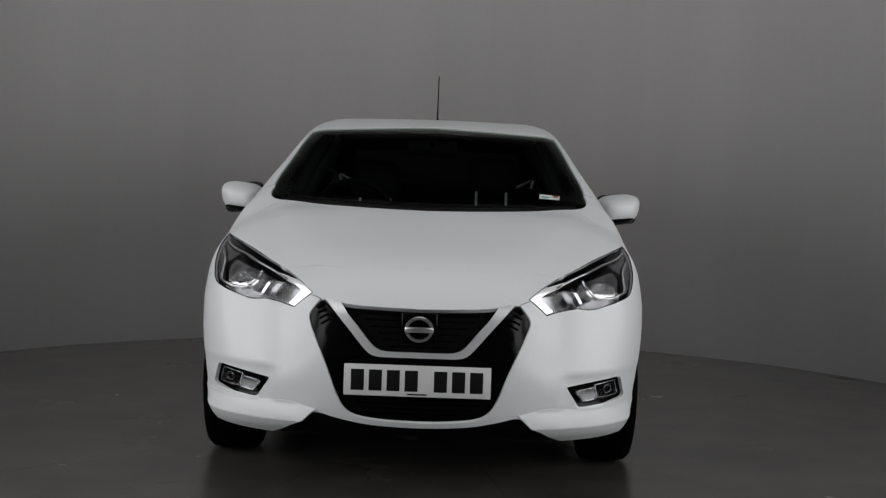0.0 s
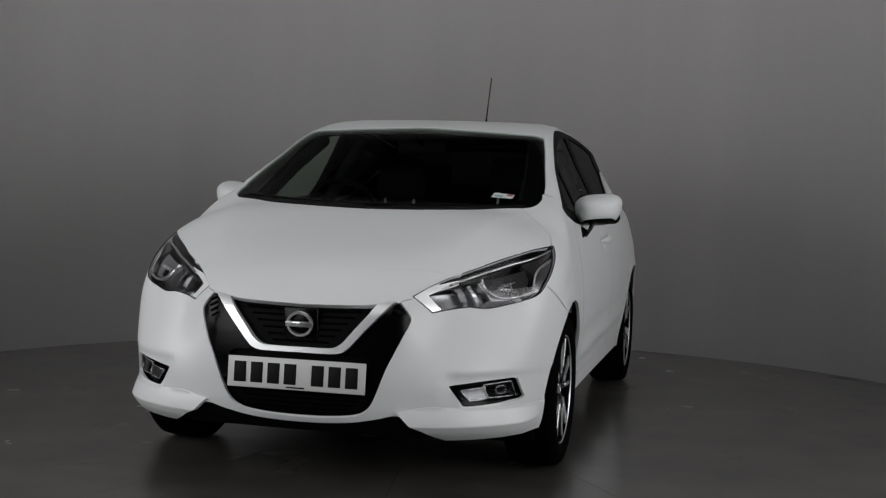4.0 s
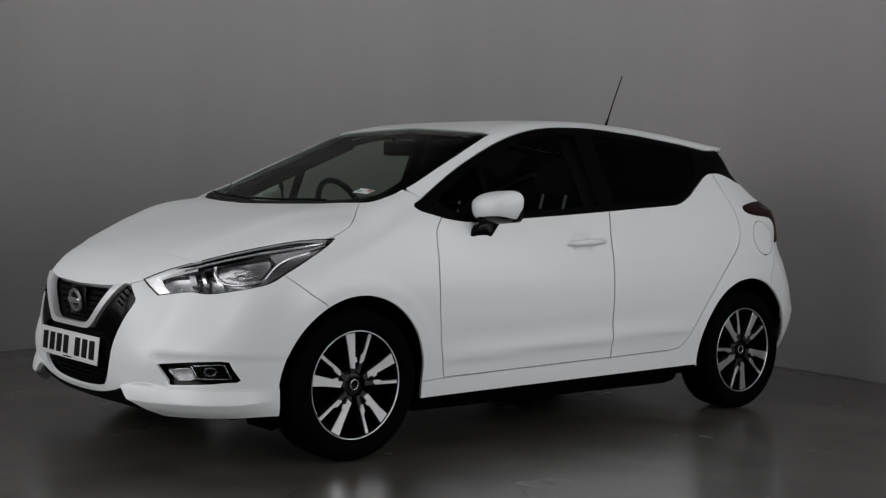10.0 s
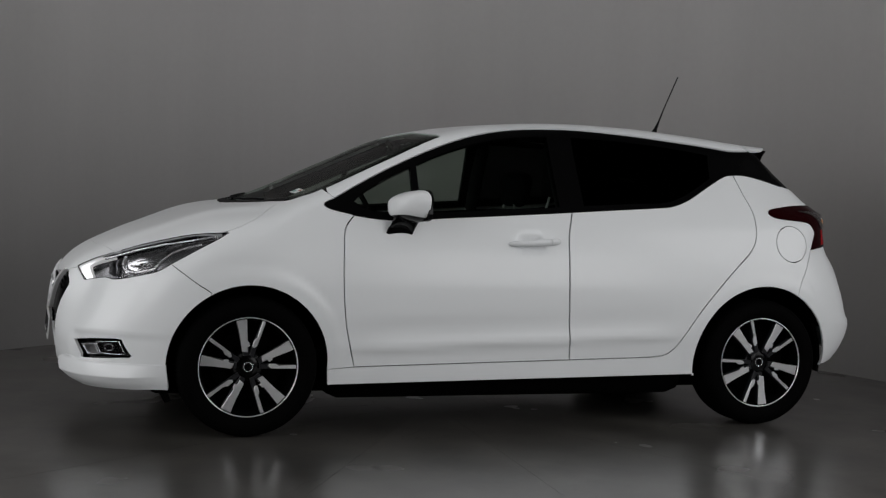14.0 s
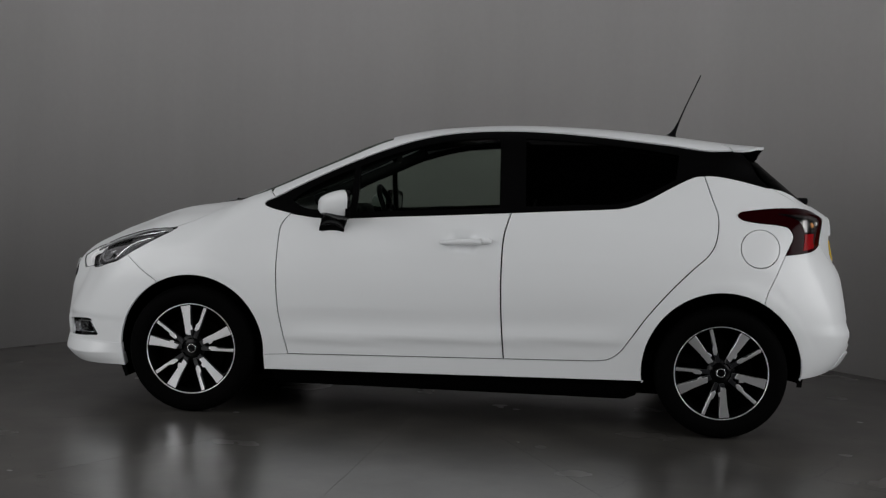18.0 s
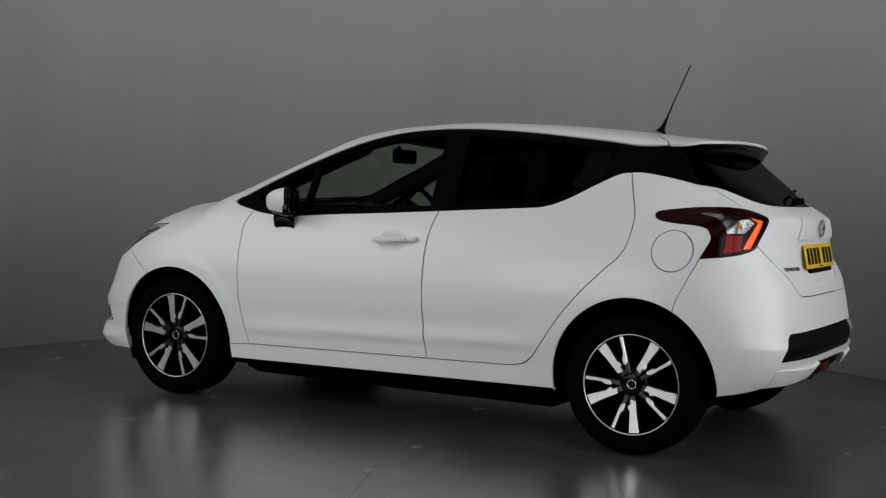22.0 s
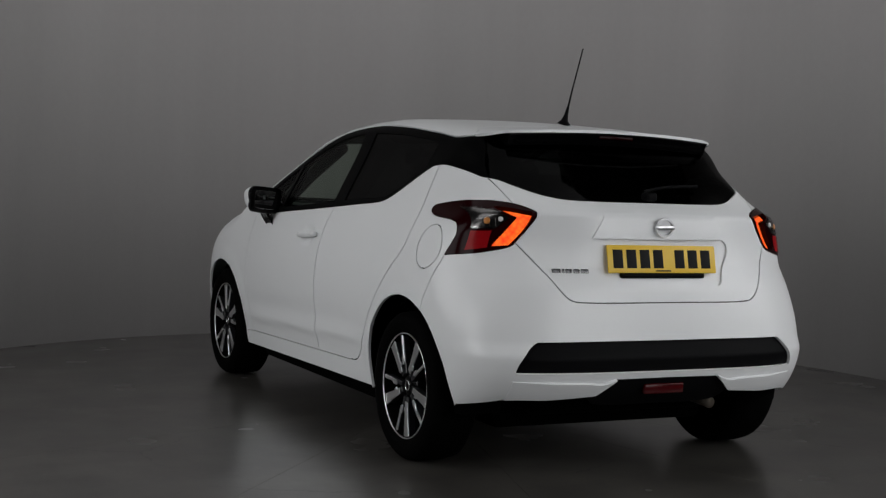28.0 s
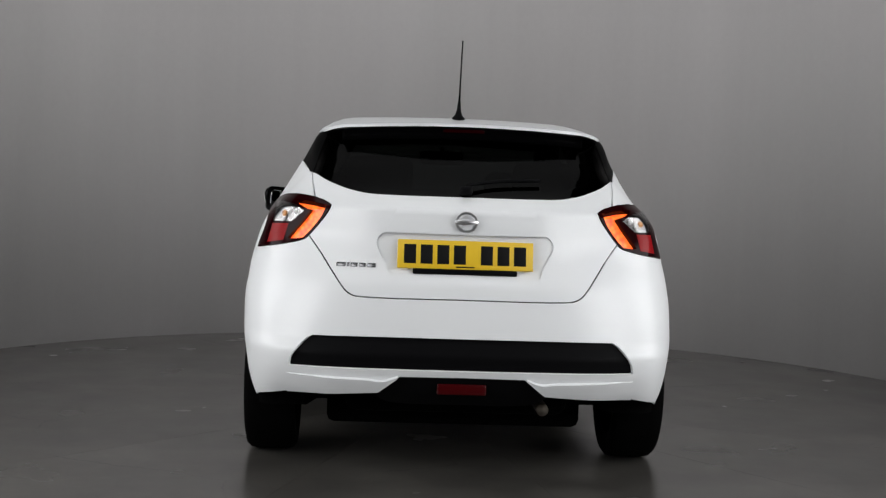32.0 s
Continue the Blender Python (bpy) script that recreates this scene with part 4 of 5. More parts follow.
# headlamps
def headlamp():
    out = loop(L_hl_low, L_hl_back, L_hl_top)
    a, b = both("headlamp", panel("headlamp", out, "front", lift=-.060, gap=-.003, grid=.02, flange=-.056), LAMP_DARK, car, "swept headlamp with chrome inner trim")
    for par, flip in ((a, False), (b, True)):
        def add(nm, me, mat, lab=""):
            return part(nm, flipped(me) if flip else me, mat, par, lab)
        add("lamp_cover", panel("lamp_cover", out, "front", lift=-.002, gap=.001, grid=.03, flange=0), GLASS_LAMP, "clear headlamp cover")
        v, f = rod([Vector(p) - Vector((.004, 0, 0)) for p in out[::2]], .0022, 6, True)
        add("lamp_seal", mesh_of("lamp_seal", v, f), BLACK, "black lamp edge")
        drl = loop(on_skin("front", [(.395, .709), (.425, .733), (.458, .753)]), on_skin("front", [(.462, .754), (.53, .772)]), on_skin("front", [(.53, .769), (.495, .752), (.443, .718)]), on_skin("front", [(.443, .715), (.463, .692), (.487, .668)]), on_skin("front", [(.487, .666), (.462, .658)]), on_skin("front", [(.461, .659), (.395, .709)]))
        add("daylight_bar", panel("daylight_bar", drl, "front", lift=-.008, gap=0, grid=.01, flange=.02), DRL, "lit white boomerang daylight bar")

        def blade(lines, rad, deep=.008):
            pts = np.vstack([on_skin(w, q, .015) for w, q in lines])
            pts = pts[np.concatenate([[True], np.linalg.norm(np.diff(pts, axis=0), axis=1) > .004])]
            v, f = rod(pts - normal_at(pts) * deep, rad, 8)
            return mesh_of("chrome_blade", v, f)
        add("chrome_blade", blade([("front", [(.603, .773), (.630, .737), (.655, .713), (.69, .706), (.74, .712), (.766, .722)]), ("side", [(1.668, .728), (1.645, .757), (1.61, .788), (1.56, .814), (1.474, .840)])], .0052), CHROME, "chrome blade under the reflector")
        add("chrome_blade", blade([("front", [(.50, .752), (.56, .779), (.63, .806), (.69, .830)]), ("side", [(1.62, .832), (1.52, .853), (1.405, .876)])], .0048), CHROME, "chrome upper lamp blade")
        # concave reflector with a shield and small fins, then the flat silver fins beside it
        bowl = loop(on_skin("front", [(.613, .772), (.638, .738), (.662, .719), (.70, .712), (.745, .718)]), on_skin("front", [(.760, .728), (.766, .757), (.760, .790), (.738, .812)]), on_skin("front", [(.725, .812), (.67, .798), (.62, .780)]))
        add("reflector_bowl", panel("reflector_bowl", bowl, "front", lift=lambda p: -.016 - .022 * np.exp(-((np.abs(p[:, 1]) - .705) / .075) ** 2 - ((p[:, 2] - .758) / .05) ** 2), gap=0, grid=.008, flange=.01), LAMP_CHROME, "bright concave reflector bowl")
        p, n = at_skin("front", .705, .752)
        for k in range(5):
            v, f = rod([(-.010, 0, 0), (.010, 0, .006)], .0030, 6)
            o = add("reflector_fin", mesh_of("reflector_fin", v, f), CHROME)
            m = Matrix.Translation(p - n * .030 + Vector((-.006, .008, .002)) * (k - 2) + Vector((0, 0, .012))) @ facing(Vector((0, 0, 0)), n)
            o.matrix_local = m if not flip else Matrix.Diagonal((1, -1, 1, 1)) @ m @ Matrix.Diagonal((-1, 1, 1, 1))
        v, f = lathe([(.017, -.01), (.017, .004), (.013, .012), (.001, .015)], 20)
        o = add("bulb_shield", mesh_of("bulb_shield", v, f), BLACK, "black bulb shield")
        o.matrix_local = facing(p - n * .036 - Vector((0, 0, .012)), n) if not flip else Matrix.Diagonal((1, -1, 1, 1)) @ facing(p - n * .036 - Vector((0, 0, .012)), n)
        for y0, z0, y1, z1, w, mt in ((.592, .768, .648, .706, .013, CHROME), (.560, .757, .600, .697, .010, LAMP_CHROME), (.520, .744, .548, .700, .022, LAMP_DARK)):
            fin = loop(on_skin("front", [(y0, z0), (y0 + w, z0 + .004)], .004), on_skin("front", [(y0 + w, z0 + .004), (y1 + w, z1)]), on_skin("front", [(y1 + w, z1), (y1, z1 - .002)], .004), on_skin("front", [(y1, z1 - .002), (y0, z0)]))
            add("lamp_fin", panel("lamp_fin", fin, "front", lift=-.020, gap=0, grid=.02, flange=.03), mt, "silver lamp fin")
        outer = loop(on_skin("side", [(1.655, .722), (1.60, .758), (1.55, .786), (1.49, .820), (1.44, .846)]), on_skin("side", [(1.44, .849), (1.50, .832), (1.56, .808), (1.605, .783), (1.64, .752), (1.658, .727)]))
        add("side_marker", panel("side_marker", outer, "tube", lift=-.010, gap=0, grid=.02, flange=.02), LAMP_DARK, "smoky grey side marker")
        tip = loop(on_skin("side", [(1.61, .797), (1.56, .821), (1.48, .845), (1.40, .870)]), on_skin("side", [(1.40, .872), (1.52, .848), (1.61, .828)]))
        add("lamp_tip_cover", panel("lamp_tip_cover", tip, "tube", lift=-.012, gap=0, grid=.02, flange=.02), LAMP_DARK, "smoky grey outer lamp cover")
        brow = loop(L_hl_top[3:int(len(L_hl_top) * .80)], on_skin("front", [(.500, .757), (.56, .784), (.63, .811), (.69, .835)]), on_skin("side", [(1.62, .837), (1.52, .858), (1.41, .880)]))
        add("lamp_brow", panel("lamp_brow", brow, "front", lift=-.010, gap=0, grid=.015, flange=.02), BLACK, "black upper lamp brow")


headlamp()

# fog lamps
for flip in (False, True):
    def keep(me):
        return flipped(me) if flip else me
    fl = part("fog_lamp", keep(panel("fog_lamp", fog, "front", lift=-.035, gap=-.006, grid=.02, flange=-.03)), BLACK, car, "black fog lamp bezel with clear lamp")
    glow = loop(on_skin("front", [(.655, .400), (.742, .409)]), on_skin("front", [(.742, .407), (.756, .354)]), on_skin("front", [(.755, .352), (.672, .350)]), on_skin("front", [(.672, .352), (.655, .398)]))
    part("fog_lens", keep(panel("fog_lens", glow, "front", lift=-.020, gap=.002, grid=.02, flange=.012)), BLACK, fl, "dark fog lamp lens")
    ring = on_skin("front", [(.709 + .015 * math.cos(a), .380 + .015 * math.sin(a)) for a in np.linspace(0, 2 * math.pi, 20, endpoint=False)], .5)[::1]
    v, f = rod(ring - normal_at(ring) * .012, .0028, 6, True)
    part("fog_ring", keep(mesh_of("fog_ring", v, f)), LAMP_DARK, fl, "small grey ring")
    v, f = rod(glow[::2] - normal_at(glow[::2]) * .014, .0020, 6, True)
    part("fog_rim", keep(mesh_of("fog_rim", v, f)), CHROME, fl, "thin bright lens rim")
    part("fog_glass", keep(panel("fog_glass", fog, "front", lift=-.006, gap=.010, grid=.03, flange=0)), GLASS_LAMP, fl, "clear fog lamp glass")
    inner = loop(on_skin("front", [(.578, .381), (.652, .391)]), on_skin("front", [(.654, .389), (.668, .350)]), on_skin("front", [(.666, .347), (.614, .341)]), on_skin("front", [(.610, .342), (.579, .379)]))
    part("fog_reflector", keep(panel("fog_reflector", inner, "front", lift=-.012, gap=0, grid=.02, flange=.01)), LAMP_CHROME, fl, "bright fog lamp reflector")
    v, f = rod(inner[::2] - normal_at(inner[::2]) * .010, .0022, 6, True)
    part("reflector_rim", keep(mesh_of("reflector_rim", v, f)), CHROME, fl, "thin bright reflector rim")

# tail lamps
tail_out = loop(L_tail_low, L_tail_top, L_tail_top2, L_tail_in)
for flip in (False, True):
    def keep(me):
        return flipped(me) if flip else me
    glow = loop(on_skin("rear", [(.662, 1.060), (.60, 1.053), (.540, 1.043)]), on_skin("rear", [(.540, 1.040), (.56, .998), (.60, .945), (.625, .918)]), on_skin("rear", [(.63, .914), (.686, .909)]), on_skin("rear", [(.686, .912), (.64, .965), (.600, 1.018)]), on_skin("rear", [(.600, 1.024), (.655, 1.048)]))
    back = keep(panel("lamp_back", tail_out, "rear", lift=-.034, gap=-.002, grid=.03, flange=-.034))
    tl = part("tail_lamp", keep(panel("tail_lamp", tail_out, "rear", holes=[glow], lift=.004, gap=.001, grid=.018, flange=.022)), RED_DARK, car, "dark red wrap-round tail lamp with lit boomerang")
    part("lamp_back", back, DARK, tl, "black lamp back")
    part("tail_light_bar", keep(panel("tail_light_bar", glow, "rear", lift=-.017, gap=-.006, grid=.01, flange=0)), TAIL_GLOW, tl, "lit orange-red light bar")
    clear = loop(on_skin("rear", [(.668, 1.044), (.734, 1.054)]), on_skin("rear", [(.738, 1.048), (.747, .974)]), on_skin("rear", [(.747, .972), (.675, .976)]), on_skin("rear", [(.672, .978), (.624, 1.018)]), on_skin("rear", [(.624, 1.022), (.668, 1.044)]))
    chamber = part("lamp_chamber", keep(panel("lamp_chamber", clear, "rear", lift=.0055, gap=.001, grid=.012, flange=.004)), CLEAR, tl, "silvery ribbed indicator chamber")
    for k in range(3):
        rib = on_skin("rear", [(.672 + k * .020, .984), (.672 + k * .0205, 1.040)], .02)
        v, f = rod(rib + normal_at(rib) * .0060, .0018, 6)
        part("lens_rib", keep(mesh_of("lens_rib", v, f)), CLEAR, chamber)
    part("indicator_lens", keep(panel("indicator_lens", clear, "rear", lift=.011, gap=0, grid=.02, flange=.006)), GLASS_LAMP, tl, "clear indicator lens")
    for by, bz, br, bm_ in ((.700, 1.006, .013, AMBER), (.655, 1.014, .010, WHITE_LENS)):
        p, n = at_skin("rear", by, bz)
        v, f = lathe([(br, 0), (br * .8, .003), (br * .4, .0045), (.0005, .005)], 16)
        o = part("lens_bulb", mesh_of("lens_bulb", v, f), bm_, tl, "small bulb behind the lens")
        o.matrix_local = facing(p + n * .007, n) @ pose(0, 0, 0, 0, 0, 180) if not flip else facing(Vector((p.x, -p.y, p.z)) + Vector((n.x, -n.y, n.z)) * .007, Vector((n.x, -n.y, n.z))) @ pose(0, 0, 0, 0, 0, 180)
    red = loop(on_skin("rear", [(.750, .965), (.686, .969)]), on_skin("rear", [(.686, .966), (.703, .903)]), on_skin("rear", [(.703, .901), (.770, .888)]), on_skin("rear", [(.770, .890), (.750, .965)]))
    part("reflector_lens", keep(panel("reflector_lens", red, "rear", lift=.006, gap=.001, grid=.012, flange=.004)), RED, tl, "red reflector lens")

# diffuser, rear fog lamp, exhaust
half = np.vstack([on_skin("rear", [(0, .415), (.24, .415)]), on_skin("rear", [(.24, .415), (.34, .345)]), on_skin("rear", [(.34, .345), (.30, .30), (.2, .285), (0, .285)])])
diffuser = part("diffuser", panel("diffuser", loop(half[:-1], other_side(half)[1:-1]), "rear", lift=-.012, gap=-.004, grid=.03), PLASTIC, rear_bumper, "black lower diffuser")
part("rear_fog_lamp", box(.03, .19, .042, .006, (-1.878, 0, .362)), RED_FOG, rear_bumper, "dark red rear fog lamp")
lipr = loop(on_skin("rear", [(.662, .404), (.36, .398)]), on_skin("rear", [(.36, .398), (.30, .394), (.245, .412)]), on_skin("rear", [(.245, .408), (.315, .352)]), on_skin("rear", [(.32, .350), (.668, .326)]), on_skin("rear", [(.668, .326), (.662, .400)]))
both("bumper_foot", panel("bumper_foot", lipr, "rear", lift=lambda p: .003 + .011 * (1 - step(np.abs(p[:, 1]), .48, .66)), gap=0, grid=.02, flange=.02), PAINT, rear_bumper, "white raised bumper foot")
v, f = rod([(-1.30, -.32, .29), (-1.62, -.32, .283), (-1.72, -.325, .276), (-1.765, -.328, .270)], .024, 14)
part("exhaust_pipe", mesh_of("exhaust_pipe", v, f), STEEL, car, "dull stained steel exhaust pipe")
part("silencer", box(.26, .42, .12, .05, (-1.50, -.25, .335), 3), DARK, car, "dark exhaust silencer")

# door handles
for sgn, par in ((1, front_doors[0]), (-1, front_doors[1])):
    a, b = at_skin("side", .095, .872)[0], at_skin("side", -.195, .884)[0]

    def grip(s, out):
        return Vector((.074 - .248 * s, sgn * (float(a.y) * (1 - s) + float(b.y) * s + out), .866 + .016 * s))
    v, f = rod([grip(s, o) for s, o in ((0, .002), (.05, .012), (.14, .021), (.3, .026), (.5, .027), (.7, .025), (.80, .022))], [.005, .010, .0130, .0145, .0150, .0150, .0150], 14)
    part("door_handle", mesh_of("door_handle", v, f), PAINT, par, "white pull handle")
    v, f = rod([grip(s, o) for s, o in ((.815, .020), (.86, .019), (.94, .017), (.985, .012))], [.015, .0155, .0150, .011], 14)
    part("handle_cap", mesh_of("handle_cap", v, f), PAINT, par, "white handle end cap")

# door mirrors, their outer ends swept back
SWEEP = .33
for sgn in (1, -1):
    verts, faces = [], []
    nu, nv = 28, 18
    for i in range(nv + 1):
        b = -math.pi / 2 + math.pi * i / nv
        for j in range(nu):
            a = 2 * math.pi * j / nu
            e = .62
            ca, sa, cb, sb = math.cos(a), math.sin(a), math.cos(b), math.sin(b)
            pw = lambda v: math.copysign(abs(v) ** e, v)
            x, y, z = .084 * pw(ca) * abs(cb) ** e, .106 * pw(sa) * abs(cb) ** e, .072 * pw(sb)
            if x < -.045:
                x = -.045 - (x + .045) * -.12
            z *= 1 - .32 * step(x, -.03, .09)
            y *= 1 - .22 * step(x, -.02, .09)
            y *= 1 - .16 * step(-z, -.03, .07)
            z += .10 * y
            x, y = x - SWEEP * (y + .085), y + SWEEP * x * .5
            verts.append((.592 + x, sgn * (.876 + y), 1.025 + z))
    for i in range(nv):
        for j in range(nu):
            k = (j + 1) % nu
            q = (i * nu + j, i * nu + k, (i + 1) * nu + k, (i + 1) * nu + j)
            faces.append(q if sgn > 0 else q[::-1])
    mid = lambda q: sum((Vector(verts[k]) for k in q), Vector()) / 4
    shell = [q for n, q in enumerate(faces) if mid(q).x < .557 - SWEEP * (abs(mid(q).y) - .797) or n < 5 * nu]
    cap = [q for q in faces if q not in set(shell)]

    def piece(nm, fs):
        used = sorted({k for q in fs for k in q})
        ix = {k: n for n, k in enumerate(used)}
        return mesh_of(nm, [verts[k] for k in used], [tuple(ix[k] for k in q) for q in fs])
    mr = part("door_mirror", piece("door_mirror", shell), BLACK, car, "white-capped black door mirror")
    part("mirror_cap", piece("mirror_cap", cap), PAINT, mr, "white mirror cap")
    for nm, hy, hz, r, x0, dep, mt, lab in (("mirror_rim", .096, .069, .030, .536, .022, BLACK, "black mirror surround"), ("mirror_glass", .072, .048, .022, .534, .003, MIRROR, "mirror glass")):
        ring = []
        for cy, cz, a0 in ((1, 1, 0), (-1, 1, 90), (-1, -1, 180), (1, -1, 270)):
            ring += [(cy * (hy - r) + r * math.cos(radians(a0 + q)), cz * (hz - r) + r * math.sin(radians(a0 + q))) for q in (0, 22, 45, 67, 90)]
        o = part(nm, prism(ring, dep, .0008), mt, mr, lab)
        o.matrix_local = Matrix.Translation((x0 - .022, sgn * .868, 1.027)) @ pose(0, 0, 0, 0, 4, -90 + sgn * 17)
    bm = bmesh.new()
    secs = [(.604, .765, .900, .070, .060), (.600, .806, .884, .064, .052), (.590, .838, .922, .058, .050), (.574, .858, .972, .064, .040)]
    rings = []
    for x, y, z, rx, rz in secs:
        rings.append([bm.verts.new((x + rx * math.cos(a), sgn * (y + .6 * rz * math.sin(a)), z + rz * math.sin(a) * .9)) for a in np.linspace(0, 2 * math.pi, 16, endpoint=False)])
    for r0, r1 in zip(rings, rings[1:]):
        for j in range(16):
            k = (j + 1) % 16
            bm.faces.new((r0[j], r0[k], r1[k], r1[j]))
    bm.faces.new(rings[0]), bm.faces.new(rings[-1])
    bmesh.ops.recalc_face_normals(bm, faces=bm.faces)
    for f in bm.faces:
        f.smooth = True
    part("mirror_foot", bm, BLACK, mr, "gloss black mirror foot")

# aerial, wipers, sticker
v, f = rod([(-1.05, 0, 1.432), (-1.055, 0, 1.446), (-1.066, 0, 1.47), (-1.08, 0, 1.505)], [.030, .016, .009, .006], 12)
aerial = part("aerial_foot", mesh_of("aerial_foot", v, f), PLASTIC, car, "black roof aerial")
v, f = rod([(-1.075, 0, 1.49), (-1.11, 0, 1.58), (-1.187, 0, 1.757)], [.005, .0034, .0030], 8)
part("aerial_rod", mesh_of("aerial_rod", v, f), PLASTIC, aerial)
part("rear_wiper_pivot", box(.055, .05, .035, .012, (-1.735, 0, 1.118), 3), PLASTIC, tailgate, "black rear wiper pivot")
pts = on_skin("rear", [(0, 1.125), (-.12, 1.145), (-.3, 1.155)], .04)
v, f = rod(pts + normal_at(pts) * .016, .007, 8)
part("rear_wiper_arm", mesh_of("rear_wiper_arm", v, f), PLASTIC, tailgate, "black rear wiper")
for y0, y1 in ((-.05, -.60), (.45, -.08)):
    pts = on_skin("top", [(1.215 - .33 * y0 * y0, y0), (1.215 - .36 * ((y0 + y1) / 2) ** 2, (y0 + y1) / 2), (1.21 - .40 * y1 * y1, y1)], .04)
    v, f = rod(pts + normal_at(pts) * .003, .005, 8)
    part("wiper", mesh_of("wiper", v, f), PLASTIC, windscreen, "black windscreen wiper")
tax = loop(on_skin("top", [(1.035, .475), (.992, .48)], .03), on_skin("top", [(.990, .48), (.982, .565)], .03), on_skin("top", [(.982, .567), (1.022, .563)], .03), on_skin("top", [(1.024, .563), (1.035, .475)], .03))
st = part("windscreen_sticker", panel("windscreen_sticker", tax, "top", lift=-.001, gap=0, grid=.05, flange=0), STICKER, windscreen, "small paper sticker")
red = loop(on_skin("top", [(1.008, .535), (.990, .538)], .03), on_skin("top", [(.990, .54), (.986, .560)], .03), on_skin("top", [(.988, .561), (1.004, .558)], .03))
part("sticker_red_patch", panel("sticker_red_patch", red, "top", lift=.0005, gap=0, grid=.05, flange=0), STICKER_RED, st)
ink = loop(on_skin("top", [(1.026, .485), (1.01, .487)], .03), on_skin("top", [(1.01, .488), (1.008, .52)], .03), on_skin("top", [(1.008, .522), (1.022, .52)], .03))
part("sticker_print_bar", panel("sticker_print_bar", ink, "top", lift=.0005, gap=0, grid=.05, flange=0), STICKER_INK, st)

# dark inner sheets behind the outer panels, added to block light through gaps
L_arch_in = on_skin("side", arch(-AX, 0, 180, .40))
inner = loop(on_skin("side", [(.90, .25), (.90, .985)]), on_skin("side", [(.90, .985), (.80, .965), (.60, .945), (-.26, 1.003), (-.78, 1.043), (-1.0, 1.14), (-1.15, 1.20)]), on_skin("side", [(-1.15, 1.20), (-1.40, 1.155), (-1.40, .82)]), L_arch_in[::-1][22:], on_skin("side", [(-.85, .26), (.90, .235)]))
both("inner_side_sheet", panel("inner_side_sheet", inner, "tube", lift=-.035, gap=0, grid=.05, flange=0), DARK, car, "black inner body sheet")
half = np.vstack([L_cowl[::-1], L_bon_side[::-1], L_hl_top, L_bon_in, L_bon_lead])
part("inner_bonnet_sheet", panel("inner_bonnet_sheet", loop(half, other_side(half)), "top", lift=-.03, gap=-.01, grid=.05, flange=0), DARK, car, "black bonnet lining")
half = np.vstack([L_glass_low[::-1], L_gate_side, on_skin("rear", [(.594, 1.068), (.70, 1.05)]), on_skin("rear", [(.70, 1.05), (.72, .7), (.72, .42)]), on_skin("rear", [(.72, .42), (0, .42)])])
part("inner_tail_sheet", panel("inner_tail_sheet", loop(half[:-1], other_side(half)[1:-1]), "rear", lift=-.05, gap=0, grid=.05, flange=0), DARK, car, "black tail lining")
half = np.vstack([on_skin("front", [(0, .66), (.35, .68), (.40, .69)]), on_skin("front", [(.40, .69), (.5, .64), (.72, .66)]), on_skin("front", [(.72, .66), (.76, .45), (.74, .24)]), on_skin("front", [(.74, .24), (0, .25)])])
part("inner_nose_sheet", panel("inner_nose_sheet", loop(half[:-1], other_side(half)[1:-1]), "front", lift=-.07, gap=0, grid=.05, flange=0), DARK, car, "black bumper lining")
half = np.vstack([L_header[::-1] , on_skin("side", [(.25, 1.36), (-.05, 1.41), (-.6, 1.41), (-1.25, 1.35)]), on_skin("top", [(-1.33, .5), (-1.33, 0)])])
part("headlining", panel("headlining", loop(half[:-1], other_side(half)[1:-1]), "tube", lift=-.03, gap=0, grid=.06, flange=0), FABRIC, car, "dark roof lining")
# underbody boxes, extended low to block light from the floor beneath
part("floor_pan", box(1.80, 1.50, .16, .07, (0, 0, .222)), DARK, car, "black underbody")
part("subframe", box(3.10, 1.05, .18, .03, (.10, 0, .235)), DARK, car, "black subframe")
# added block: stands in for the deep shade below the rear bumper
part("tail_shade_block", box(.52, .90, .15, .05, (-1.36, 0, .295), 3), DARK, car, "added black block standing in for shade under the tail")
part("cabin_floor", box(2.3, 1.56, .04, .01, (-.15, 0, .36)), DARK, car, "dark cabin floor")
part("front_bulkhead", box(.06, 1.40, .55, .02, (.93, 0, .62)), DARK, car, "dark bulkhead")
for ax in (AX, -AX):
    for sgn in (1, -1):
        v, f = [], []
        ang = np.radians(np.linspace(-26, 170, 30) if ax > 0 else np.linspace(10, 190, 30))
        for a in ang:
            for y, r in ((.79, .358), (.77, .385), (.60, .385), (.56, .30), (.56, .05)):
                v.append((ax + r * math.cos(a), sgn * y * (1 if y < .8 else .985), .315 + r * math.sin(a)))
        for i in range(29):
            for k in range(4):
                f.append((i * 5 + k, i * 5 + k + 1, (i + 1) * 5 + k + 1, (i + 1) * 5 + k))
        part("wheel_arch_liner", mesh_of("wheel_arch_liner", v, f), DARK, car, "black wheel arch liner")


